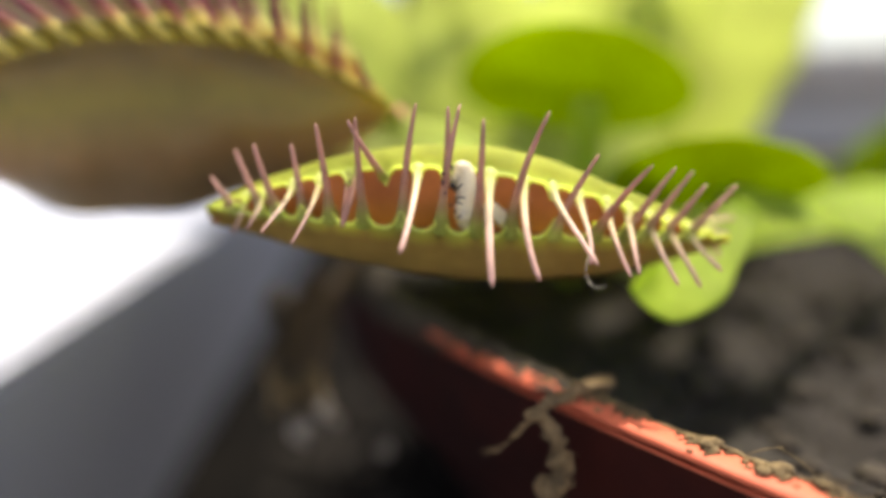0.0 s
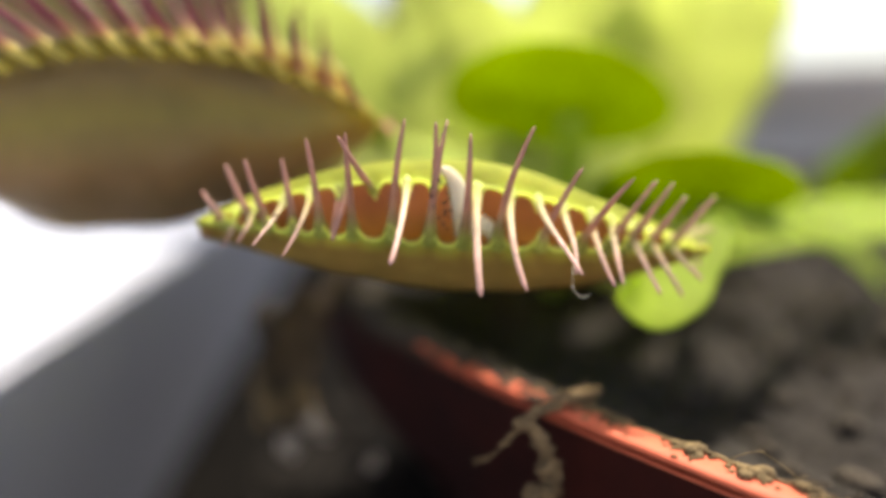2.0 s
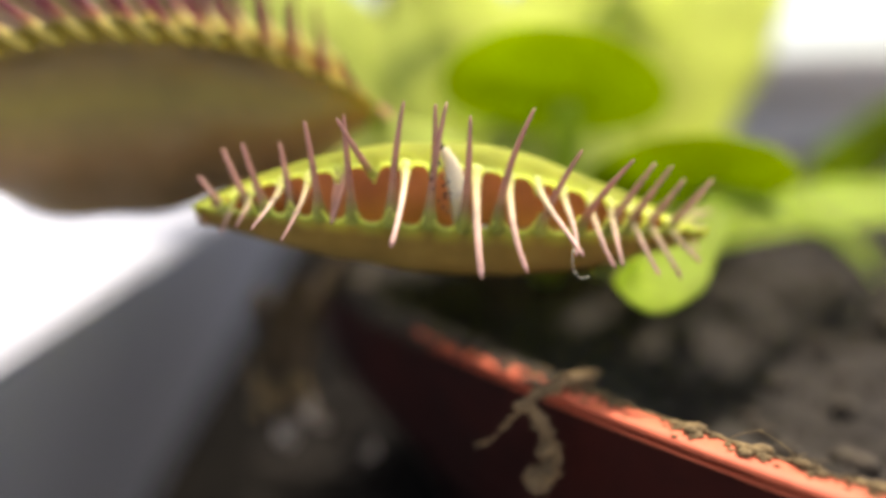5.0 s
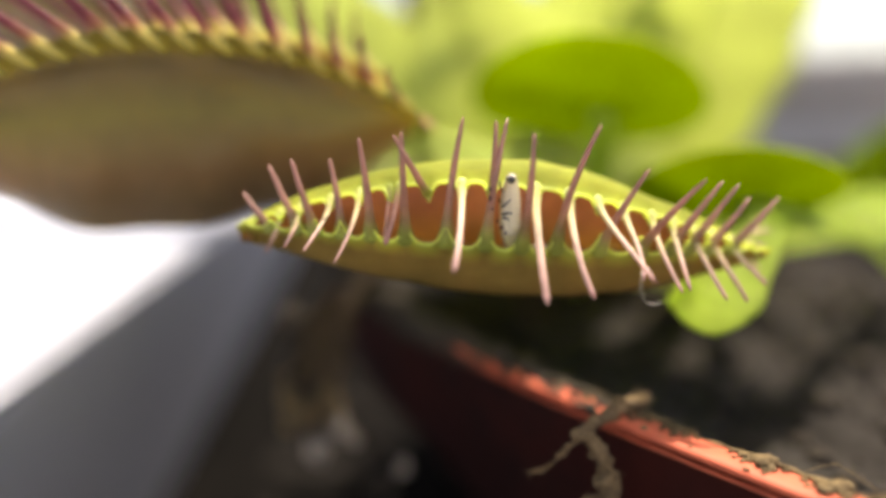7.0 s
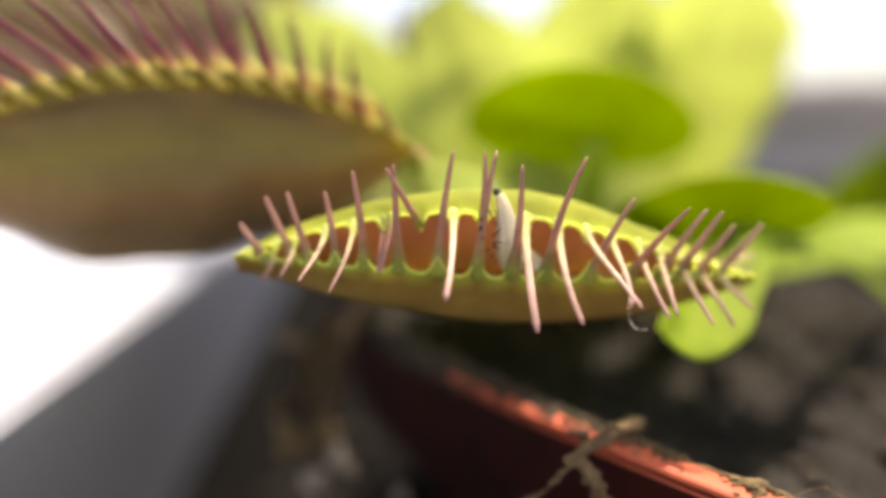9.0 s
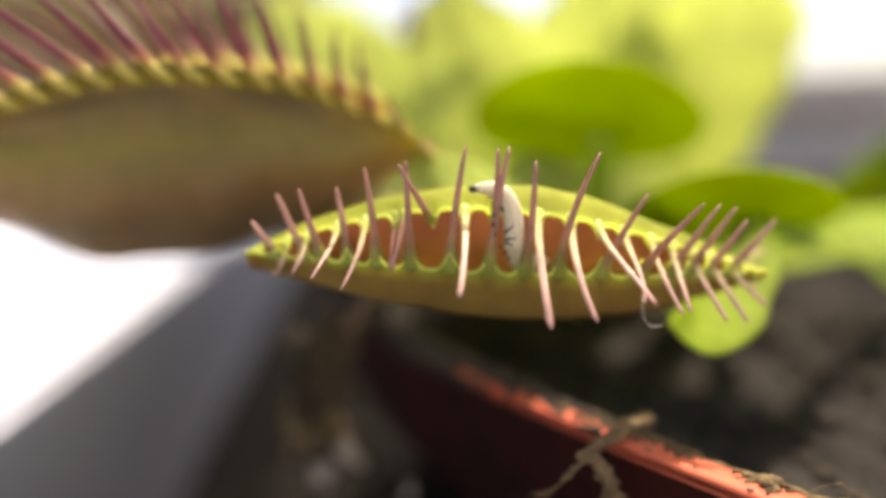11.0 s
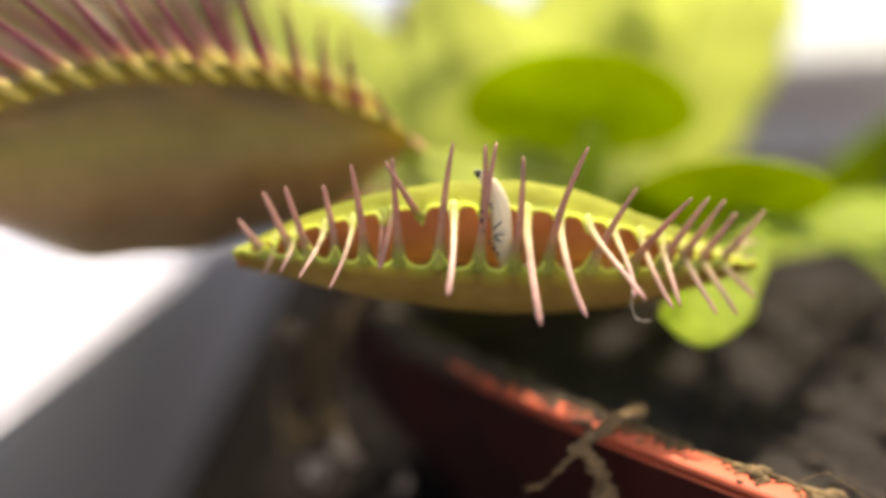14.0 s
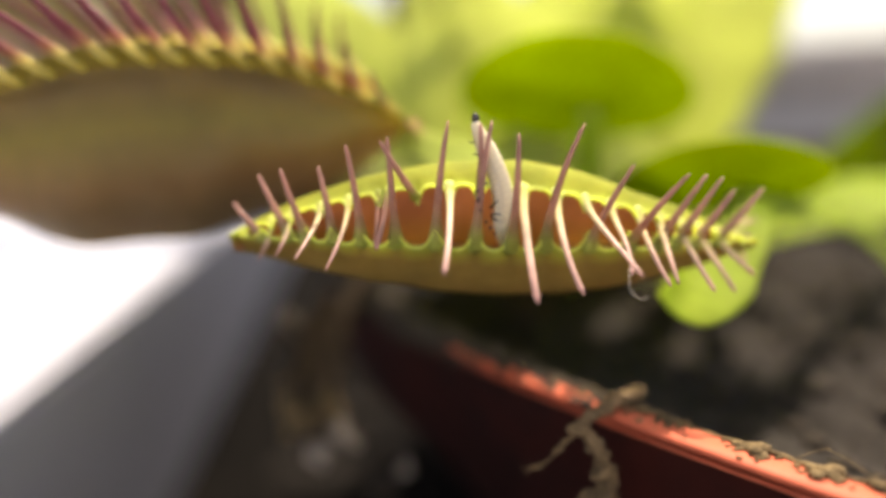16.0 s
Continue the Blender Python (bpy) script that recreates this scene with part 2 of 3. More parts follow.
tagged(part("hedge", bm, HEDGE, base=(-1400, 1650, -760)), "olive brown hedge beyond the table", "hedge", kind="stuff")

bm = bmesh.new()
box(bm, (-330, -260, -22), (420, 640, 0), 2.0)
table = thing("table", (45, 35, -760), "dark-stained wooden garden table under the pots", "table")
part("tabletop", bm, BOARD, table)
for lx in (-300, 390):
    for ly in (-230, 610):
        bm = bmesh.new()
        box(bm, (lx - 18, ly - 18, -760), (lx + 18, ly + 18, -22.2), 1.5)
        part("leg", bm, BOARD, table)

trough = thing("white_trough", (-95, 190, 0), "white painted flower trough with outward leaning walls", "flower trough")
TURN = Matrix.Translation((-25.5, -20.0, 0.05)) @ Matrix.Rotation(0.098, 4, "Z")
LONG, BROAD, HIGH, OVER = 420.0, 140.0, 57.0, 17.0


def leaning(bm, x0, x1, y0, y1, z0, z1, grow, edge, steps=2):
    """A block whose top is larger than its foot by grow on every side."""
    box(bm, (x0, y0, z0), (x1, y1, z1), edge, steps)
    for v in bm.verts:
        k = (v.co.z - z0) / (z1 - z0) * grow
        v.co.x += k * (1 if v.co.x > (x0 + x1) / 2 else -1)
        v.co.y += k * (1 if v.co.y > (y0 + y1) / 2 else -1)
    bmesh.ops.transform(bm, matrix=TURN, verts=bm.verts)


bm = bmesh.new()
leaning(bm, -BROAD + OVER, -OVER, OVER, LONG - OVER, 0, HIGH - 2.25, OVER - 1.1, 0.5)
part("trough_body", bm, WHITE, trough, smooth=False)
bm = bmesh.new()
leaning(bm, -BROAD + 1.1, -1.1, 1.1, LONG - 1.1, HIGH - 2.2, HIGH, 0.64, 0.9, 6)
part("lid", bm, WHITE, trough, "flat white lid", smooth=False)

bm = bmesh.new()
rnd = random.Random(8)
for k in range(70):
    q = Vector((rnd.uniform(-36, -8), rnd.uniform(50, 150), 0.0))
    r = rnd.uniform(0.8, 2.2) + 3.0 * rnd.random() ** 5
    lump(bm, q + Vector((0, 0, r * 0.25)), r, k * 1.1, (1, 1, 0.6))
tagged(part("table_dirt", bm, SOIL, base=(-20, 90, 0)), "scattered clods of soil on the dark table", "soil", kind="stuff")

# a dark pot further off
CX, CY, RIM = 81.5, 89.0, 97.9


def lathe(bm, profile, cx, cy, n=96, wobble=0.0):
    grid(bm, len(profile), n, lambda i, j: (Vector((cx + profile[i][0] * math.cos(2 * math.pi * j / n), cy + profile[i][0] * math.sin(2 * math.pi * j / n), profile[i][1])), i / len(profile)), wrap=True)


far_pot = thing("grey_pot", (150, 235, 0), "grey clay flower pot further back on the table", "plant pot")
for name, profile, mat in (("pot_wall", [(0, 0.1), (38, 0.1), (40, 2), (50, 78.2), (46, 78.2), (36, 4), (0, 4)], SLATE),
                           ("rim", [(46, 78.3), (53, 78.3), (53.6, 79.5), (53.6, 89), (52.6, 90), (50, 90), (49, 89), (48.6, 78.3), (46, 78.3)], SLATE),
                           ("soil", [(0, 77.8), (24, 77.2), (46.4, 76.6), (46.4, 74), (0, 74)], SOIL)):
    bm = bmesh.new()
    lathe(bm, [(r, z * 1.05) for r, z in profile], 150, 235)
    bmesh.ops.remove_doubles(bm, verts=bm.verts, dist=0.01)
    part(name, bm, mat, far_pot)

# ---- the red pot and its soil ----
pot = thing("plant_pot", (CX, CY, 0), "red plastic plant pot with a soiled thin rim", "plant pot")
R = RIM
for name, profile, mat, label in (
        ("rim", [(R - 0.5, 60.66), (R - 0.38, 60.72), (R - 0.35, 60.86), (R - 0.45, 61.0), (R - 0.7, 61.05), (R - 1.7, 61.0), (R - 2.0, 60.9), (R - 2.1, 60.6), (R - 0.9, 60.6), (R - 0.5, 60.66)], POT, "bright orange-red rim"),
        ("ledge", [(R - 1.2, 60.16), (R - 0.72, 60.18), (R - 0.6, 60.22), (R - 0.57, 60.28), (R - 0.6, 60.34), (R - 0.72, 60.38), (R - 1.2, 60.4), (R - 1.2, 60.16)], POT, "narrow moulded ledge under the rim"),
        ("pot_wall", [(0, 0.1), (66, 0.1), (68, 1.2), (R - 6.0, 48.0), (R - 1.9, 51.0), (R - 1.15, 60.0), (R - 1.15, 60.57), (R - 2.05, 60.57), (R - 3.2, 51.0), (R - 8.0, 48.0), (66, 6), (0, 5)], POT_DARK, "dark red wall, its shade put into the colour")):
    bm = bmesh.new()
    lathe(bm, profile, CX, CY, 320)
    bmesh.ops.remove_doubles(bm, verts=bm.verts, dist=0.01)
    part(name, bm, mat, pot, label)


def soil_height(x, y):
    p = Vector((x, y, 0))
    return 56.2 + 11 * math.exp(-((x - 105) ** 2 + (y - 120) ** 2) / 1500) + 6 * math.exp(-((x - 62) ** 2 + (y - 150) ** 2) / 900) + 1.7 * noise.noise(p * 0.09) + 1.0 * noise.noise(p * 0.25) + 0.8 * noise.noise(p * 0.6) + 0.5 * noise.noise(p * 1.3) + 0.25 * noise.noise(p * 3.1)


bm = bmesh.new()
rings = [(k / 110) ** 0.8 for k in range(111)]


def soil_at(i, j):
    a = 2 * math.pi * j / 420
    r = (RIM - 2.2) * rings[i]
    x, y = CX + r * math.cos(a), CY + r * math.sin(a)
    return Vector((x, y, soil_height(x, y))), 0.5


grid(bm, 111, 420, soil_at, wrap=True)
bmesh.ops.remove_doubles(bm, verts=bm.verts, dist=0.001)
tagged(part("soil", bm, SOIL, base=(CX, CY, 55)), "dark crumbly potting soil filling the red pot", "soil", kind="stuff")

bm = bmesh.new()
rnd = random.Random(4)
for k in range(1600):
    a = rnd.uniform(math.pi * 0.8, math.pi * 1.75)
    r = (RIM - 4.2) * math.sqrt(rnd.uniform(0.2, 1))
    x, y = CX + r * math.cos(a), CY + r * math.sin(a)
    s = 0.25 + 1.0 * rnd.random() ** 4
    lump(bm, (x, y, soil_height(x, y) + s * 0.2), s, k * 1.7, (1, rnd.uniform(0.6, 1.2), rnd.uniform(0.5, 0.9)))
# larger clods behind the trap
for k in range(420):
    x, y = rnd.uniform(14, 62), rnd.uniform(42, 95)
    s = 0.45 + 1.2 * rnd.random() ** 2.5
    if math.hypot(x - CX, y - CY) < RIM - 5.0:
        lump(bm, (x, y, soil_height(x, y) + s * 0.25), s, k * 2.3, (1, rnd.uniform(0.6, 1.1), rnd.uniform(0.5, 0.8)))
# soil heaped over the rim below the leaves, also put there as their shade
arc = [math.atan2(27.2 - CY, 5.6 - CX) - 0.0016 * k for k in range(360)]
inset = [RIM - 1.95 + 0.95 * min(1.0, k / 90) for k in range(360)]
tube(bm, [Vector((CX + r * math.cos(a), CY + r * math.sin(a), 60.85)) for a, r in zip(arc, inset)],
     [(0.3 + 1.1 * min(1.0, k / 120)) * (1 + 0.5 * noise.noise(Vector((k * 0.12, 0, 5)))) for k in range(360)], 12, 0.8, rough=0.6)
for k in range(900):
    n = int(359 * rnd.random() ** 1.3)
    a, u = arc[n] + rnd.uniform(-0.003, 0.003), rnd.random()
    if rnd.random() < 0.12 + n / 130:
        s = rnd.uniform(0.1, 0.22) + 0.16 * rnd.random() ** 4
        lump(bm, (CX + (RIM - 0.4 - u) * math.cos(a), CY + (RIM - 0.4 - u) * math.sin(a), 61.0 - 0.3 * (1 - u) ** 3 * min(1.0, n / 60) + s * 0.2), s, k * 0.9, (1.2, 1.2, 0.8))
tagged(part("soil_crumbs", bm, CRUMB, base=(CX, CY, 56)), "loose grey-brown crumbs of soil and bark", "soil", kind="stuff")


# ---- the trap in the middle ----
UP = [  # x of the foot on the lower lip, the tip, and the bow to the side
    (-9.85, -11.25, 29.1, 71.93, 0.0), (-8.52, -9.94, 28.9, 73.23, 0.05), (-7.73, -8.62, 27.6, 73.54, 0.1), (-6.54, -6.97, 27.8, 73.54, 0.25), (-5.23, -5.54, 26.5, 74.5, 0.2), (-3.65, -3.74, 26.0, 74.75, 0.0),
    (-1.87, -1.14, 26.3, 75.34, -0.28), (-0.1, 0.74, 26.5, 75.28, -0.3), (1.51, 1.69, 25.4, 74.7, 0.0), (3.11, 4.48, 25.6, 75.0, -0.75), (5.1, 6.7, 25.8, 73.21, -0.5), (7.03, 8.67, 24.8, 72.84, -0.6),
    (8.46, 10.48, 27.0, 72.54, -0.35), (9.42, 11.44, 27.4, 72.35, -0.3), (10.43, 12.34, 28.0, 71.65, -0.2), (11.69, 14.07, 28.6, 71.57, -0.25)]
DOWN = [  # x of the foot on the upper lip, the tip, and the bow to the side
    (-9.43, -10.28, 28.6, 69.14, 0.1), (-8.47, -9.1, 27.2, 69.65, 0.1), (-7.01, -7.87, 25.3, 69.86, 0.05), (-5.69, -6.65, 25.4, 69.31, 0.25), (-4.32, -4.58, 26.5, 69.98, 0.0), (-1.13, -1.71, 23.0, 69.5, 0.15),
    (2.11, 2.0, 23.2, 68.1, -0.2), (3.67, 3.99, 23.6, 68.21, -0.5), (5.0, 6.16, 23.0, 69.02, 0.0), (6.21, 6.22, 24.4, 68.7, 0.4), (7.63, 8.14, 24.9, 68.0, -0.3), (8.72, 8.6, 25.2, 68.0, -0.15),
    (9.76, 10.62, 25.9, 67.35, -0.2), (10.76, 11.95, 26.6, 67.02, 0.0), (11.95, 13.06, 27.1, 67.68, 0.0)]
CURLED = [(-2.6, -4.05, 25.9, 74.62, 0.35), (0.12, 0.22, 26.3, 75.2, 0.1)]  # bristles of the upper lip that curl upward


def poly(w, *c):
    return sum(k * w ** n for n, k in enumerate(c))


def tooth(x, feet, sharp):
    """1 at each bristle's foot, falling to 0 in the round gap between two feet."""
    feet = sorted(feet)
    for a, b in zip([feet[0] - 1.4] + feet, feet + [feet[-1] + 1.4]):
        if a <= x <= b:
            return abs(2 * (x - a) / (b - a) - 1) ** sharp
    return 0.0


def lip(x, upper, bare=False):
    w, s = x / 14, (x - 1.3) / 13.0
    e = 0.0 if bare else max(0.0, 1 - s * s) ** 0.5
    if upper:
        t = tooth(x, [d[0] for d in DOWN + CURLED], 4.0)
        return Vector((x, poly(w, 27.23, -0.4, 2.41, 0, -0.31) - 0.35 * t * e, poly(w, 72.5, -0.74, -4.37, 0.42, 1.05) - 0.85 * t * e))
    t = tooth(x, [u[0] for u in UP], 2.6)
    return Vector((x, poly(w, 26.75, -0.36, 2.9, -0.1, -0.3) - 0.2 * t * e, poly(w, 69.6, -0.98, 0.2, 0.2) + 1.0 * t * e))


def lobe_point(x, v, upper, inset):
    w, s = x / 14, (x - 1.3) / 13.0
    e = math.sqrt(max(0.0, 1 - s * s))
    inset *= e ** 1.5
    a = lip(x, upper, True)
    c = Vector((x * 0.97, poly(w, 27.2, -0.4, 2.2) + 3.2 * e, poly(w, 69.1, -0.7, 0.2)))
    peak = poly(w, 73.3, 0.22, -3.61, 0, -0.56) - inset if upper else poly(w, 67.0, -1.49, 2.15, 0.48, 0.17) + inset
    if upper:
        peak -= 0.7 * max(0.0, min(1.0, (x - 2.0) / 6.0)) ** 1.3
    k = (peak - 0.125 * (a.z + c.z)) / 0.75
    out = 0.35 if upper else 0.9
    q = [a, Vector((x, a.y + 0.6 + out, k)), Vector((x * 0.99, c.y - 0.6 - inset, k)), c]
    while len(q) > 1:
        q = [m.lerp(n, v) for m, n in zip(q, q[1:])]
    q[0].y += inset * 0.6 * (1 - v)
    q[0].z += 0.08 * noise.noise(Vector((x * 0.5, v * 3, 7.0 + upper)))
    return q[0] + (lip(x, upper) - a) * max(0.0, 1 - v / 0.14) ** 1.6


trap = thing("venus_flytrap_leaf", (20, 45, 56), "yellow-green flytrap leaf, nearly closed trap with interlocked pinkish bristles", "carnivorous plant")
NX, NV = 640, 26
LOBES = {}
for upper in (True, False):
    bm = bmesh.new()
    xs = [1.3 - 12.98 * math.cos(math.pi * j / (NX - 1)) for j in range(NX)]
    vs = [(i / (NV - 1)) ** 1.8 for i in range(NV)]
    outer = grid(bm, NV, NX, lambda i, j: (lobe_point(xs[j], vs[i], upper, 0.0), vs[i]), mat=0, flip=upper)
    inner = grid(bm, NV, NX, lambda i, j: (lobe_point(xs[j], vs[i], upper, (0.42 if upper else 1.9) * min(1, vs[i] * (12 if upper else 5) + (0.6 if upper else 0.15))), vs[i]), mat=1, flip=not upper)
    for j in range(NX - 1):
        q = [outer[0][j], outer[0][j + 1], inner[0][j + 1], inner[0][j]]
        bm.faces.new(q if upper else q[::-1])
    LOBES[upper] = part("upper_lobe" if upper else "lower_lobe", bm, [LOBE if upper else LOBE_BRONZE, LINING], trap, "convex yellow-green lobe with red lining")


for upper in (True, False):
    bm = bmesh.new()
    xs = [1.3 - 12.6 * math.cos(math.pi * j / 500) for j in range(501)]
    tube(bm, [lip(x, upper) + Vector((0, -0.02, 0)) for x in xs], [(0.035 + 0.05 * math.sin(math.pi * j / 500) ** 0.5) * (1.1 if upper else 1.25 - 0.85 * tooth(xs[j], [u[0] for u in UP], 2.0)) for j in range(501)], 7)
    part("margin", bm, MARGIN, LOBES[upper], "thin rolled yellow-green lip")


def cilium(parent, mat, foot, tip, r0, r1, sag, flare=1.25, root=None, reach=4, flat=0.8):
    """A bristle: r0 its half width above the foot, r1 at the tip; its foot is wider by flare."""
    foot, tip = Vector(foot), Vector(tip)
    pts = bezier([foot, foot.lerp(tip, 0.5) + Vector(sag), tip], 20)
    if root:
        pts = bezier([root, foot, foot.lerp(tip, 0.55) + Vector(sag), tip], 20)
    radii = [(r1 + (r0 - r1) * (1 - i / 20) ** 0.85) * (1 + (flare - 1) * max(0, 1 - i / reach) ** 1.7) for i in range(20)] + [r1 * 0.4]
    radii[0] *= 0.55
    bm = bmesh.new()
    tube(bm, pts, radii, 12, flat)
    return part("cilium", bm, mat, parent)


rnd = random.Random(2)
for n, (x, *tip, bow) in enumerate(UP):
    f = lip(x, False, True) + Vector((0, 0.3, -0.12))
    cilium(LOBES[False], CILIUM_BROWN, f, tip, 0.23, 0.07, (bow + rnd.uniform(-0.06, 0.06), -1.1 if n in (7, 8) else -0.55, 0.0), 2.2, reach=7)
for n, (x, *tip, bow) in enumerate(DOWN):
    f = lip(x, True, True) + Vector((0, -0.35, -0.75))
    thick, end = ((0.14, 0.045), (0.18, 0.11), (0.22, 0.14), (0.19, 0.11), (0.16, 0.08))[0 if n < 5 else 1 if n == 5 else 2 if n == 6 else 3 if n == 7 else 4]
    cilium(LOBES[True], CILIUM_BROWN if n == 4 else CILIUM, f, tip, thick, end, (bow, -0.3, 0.15), 2.3 if n > 4 else 1.9, lip(x, True, True) + Vector((0, 0.3, 0.1)), 7, 0.7)
for x, *tip, bow in CURLED:
    cilium(LOBES[True], CILIUM_BROWN, lip(x, True) + Vector((0, 0.12, 0.3)), tip, 0.2, 0.07, (bow * 0.6, -0.5, -0.4), 1.5)
cilium(LOBES[True], CILIUM_BROWN, lip(-3.9, True) + Vector((0, 0.0, 0.2)), (-4.5, 26.1, 69.95), 0.16, 0.09, (0.2, -0.3, 0.1), 1.3)
for foot, tip in (((12.7, 29.3, 69.2), (15.2, 31.2, 68.5)), ((12.9, 29.5, 69.4), (15.8, 32.0, 69.3)), ((12.4, 29.0, 69.0), (14.4, 30.2, 67.6))):
    cilium(LOBES[True], CILIUM, foot, tip, 0.17, 0.08, (0.1, 0, 0.3))


def blade(bm, spine, widths, face, bow=0.15, n=24, m=12, thick=0.35):
    """A flat leaf along a curve: its half widths along it, and the way its face looks."""
    pts = bezier(spine, n)
    face = Vector(face)

    def at(side):
        def f(i, j):
            d = (pts[min(i + 1, n)] - pts[max(i - 1, 0)]).normalized()
            across = d.cross(face).normalized()
            up = across.cross(d)
            k = i / n * (len(widths) - 1)
            a = min(int(k), len(widths) - 2)
            t = k - a
            t = t * t * (3 - 2 * t)
            wd = widths[a] * (1 - t) + widths[a + 1] * t
            u = 2 * j / m - 1
            ripple = 0.06 * wd * noise.noise(Vector((i * 0.35, j * 0.4, wd)))
            return pts[i] + across * wd * u + up * (bow * wd * u * u + side * thick * (1 - u * u * 0.8) + ripple), i / n
        return f
    a = grid(bm, n + 1, m + 1, at(0.5))
    b = grid(bm, n + 1, m + 1, at(-0.5), flip=True)
    for i in range(n):
        bm.faces.new([a[i][0], a[i + 1][0], b[i + 1][0], b[i][0]])
        bm.faces.new([a[i][m], b[i][m], b[i + 1][m], a[i + 1][m]])
    bm.faces.new([a[0][j] for j in range(m + 1)] + [b[0][j] for j in range(m, -1, -1)])
    bm.faces.new([a[n][j] for j in range(m, -1, -1)] + [b[n][j] for j in range(m + 1)])


bm = bmesh.new()
blade(bm, [(10.7, 31.4, 66.2), (12.4, 31.2, 64.3), (15.0, 33.0, 66.2), (18.3, 36.0, 69.3)], [0.9, 2.05, 2.1, 1.5, 0.9], (-0.2, -0.75, 0.6))
part("petiole", bm, PETIOLE, trap, "broad bright green end of the leaf stalk")
bm = bmesh.new()
blade(bm, [(18.1, 35.8, 69.2), (24, 42, 68.6), (36, 52, 66.5), (50, 62, 58)], [0.8, 1.4, 1.7, 1.8, 2.0], (-0.2, -0.75, 0.6))
part("petiole", bm, PETIOLE, trap, "narrow green leaf stalk")
bm = bmesh.new()
tube(bm, bezier([(6.1, 24.4, 69.1), (5.7, 23.6, 68.2), (6.1, 23.5, 67.8), (6.6, 23.5, 68.05)], 14), [0.009] * 15, 5)
part("hair", bm, HAIR, trap, "fine pale hair caught on a bristle")


# ---- the larger trap behind, seen from outside ----
big = thing("venus_flytrap_leaf", (-5, 60, 56), "large open flytrap leaf, olive outside flushed brown, crimson bristles", "carnivorous plant")


BIG_LOBES = {}


def big_edge(s):
    """The lip, from the free end (s = 0) to the end at the stalk (s = 1)."""
    x = -33.6 + 31.4 * s
    q = (x + 14.2) / 13
    return Vector((x, poly(q, 33.99, 2.19, 1.6, -1.03, -0.9), poly(q, 79.3, 0.2, -2.27, -2.35, -1.59) + 0.45 * math.exp(-((x + 18) / 4) ** 2) - 0.45 * math.exp(-((x + 6.5) / 3) ** 2) - 0.4 * math.exp(-((x + 27) / 3.5) ** 2)))


def big_low(s):
    x = -33.6 + 31.4 * s
    q = (x + 15) / 13
    return Vector((x, poly(q, 36.6, 2.0, 0.6, -0.3, -0.3), min(poly(q, 70.11, -0.06, 2.23, 2.18, 1.61) + 0.2 * math.sin(x * 0.9) - 1.5 * math.exp(-((x + 20.5) / 6) ** 2), big_edge(s).z - 0.05)))


TEETH = 20


def big_point(s, v, skin, out):
    a, c = big_edge(s), big_low(s)
    t = abs((s * TEETH % 1) - 0.5) * 2
    t = (1 - t) ** 1.6 * (1 - v) ** 14
    p = a.lerp(c, v)
    fold = 0.45 * math.exp(-((v - 0.09) / 0.05) ** 2)  # the groove below the lip
    belly = (math.sin(math.pi * v ** 1.7) * 1.9 - fold) * math.sqrt(max(0, 4 * s * (1 - s))) + 0.1 + 0.25 * noise.noise(Vector((s * 9, v * 4, out)))
    return p + Vector((-0.2 * t, -out * (belly - skin) - 0.9 * (1 - v) ** 8 * out, 0.15 * t + skin * v * 0.8))


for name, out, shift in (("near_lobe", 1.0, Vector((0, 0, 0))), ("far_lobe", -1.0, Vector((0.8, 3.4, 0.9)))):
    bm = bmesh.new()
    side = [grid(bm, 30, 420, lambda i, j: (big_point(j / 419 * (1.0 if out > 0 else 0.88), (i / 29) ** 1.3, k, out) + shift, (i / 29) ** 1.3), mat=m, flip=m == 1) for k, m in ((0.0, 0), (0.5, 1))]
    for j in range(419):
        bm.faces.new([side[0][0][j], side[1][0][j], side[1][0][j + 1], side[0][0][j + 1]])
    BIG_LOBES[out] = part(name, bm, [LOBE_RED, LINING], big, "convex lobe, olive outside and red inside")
rnd = random.Random(9)
for out, shift in ((1.0, Vector((0, 0, 0))), (-1.0, Vector((0.8, 3.4, 0.9)))):
    for k in range(TEETH - (1 if out > 0 else 3)):
        s = (k + 0.5) / TEETH
        f = big_point(s, 0.0, 0.1, out) + shift + Vector((0, -0.3 * out, 0.1))
        tall = 0.9 + 3.3 * max(0.0, min(1.0, (-4.5 - f.x) / 8)) ** 0.7
        way = Vector((-min(1.5, 0.09 * (-f.x - 9.5) + 0.003 * (-f.x - 9.5) ** 2) if f.x < -9.5 else 0.1, 0.15, 1.0)) * tall * rnd.uniform(0.9, 1.15)
        way.x += rnd.uniform(-0.2, 0.2)
        cilium(BIG_LOBES[out], CILIUM_RED, f, f + way, 0.33 - 0.12 * max(0.0, min(1.0, (f.x + 13) / 8)), 0.07, (0.45 if f.x < -9 else 0.15, 0, 0.3), 0.5, big_point(min(1.0, s + 0.034), 0.085, 0.0, out) + shift + Vector((0.35, -0.7 if out > 0 else -1.1, -0.05)))
bm = bmesh.new()
blade(bm, [(-3.4, 36.4, 74.6), (2, 39, 71), (10, 50, 69), (24, 68, 57)], [0.7, 1.8, 2.4, 2.4, 2.0], (0, -0.8, 0.5))
part("petiole", bm, BLADE, big, "broad bright green leaf stalk")

# ---- the round-leaved weed ----
weed = thing("weed", (16, 50, 56), "small dark green weed with round leaves on thin stalks", "weed")


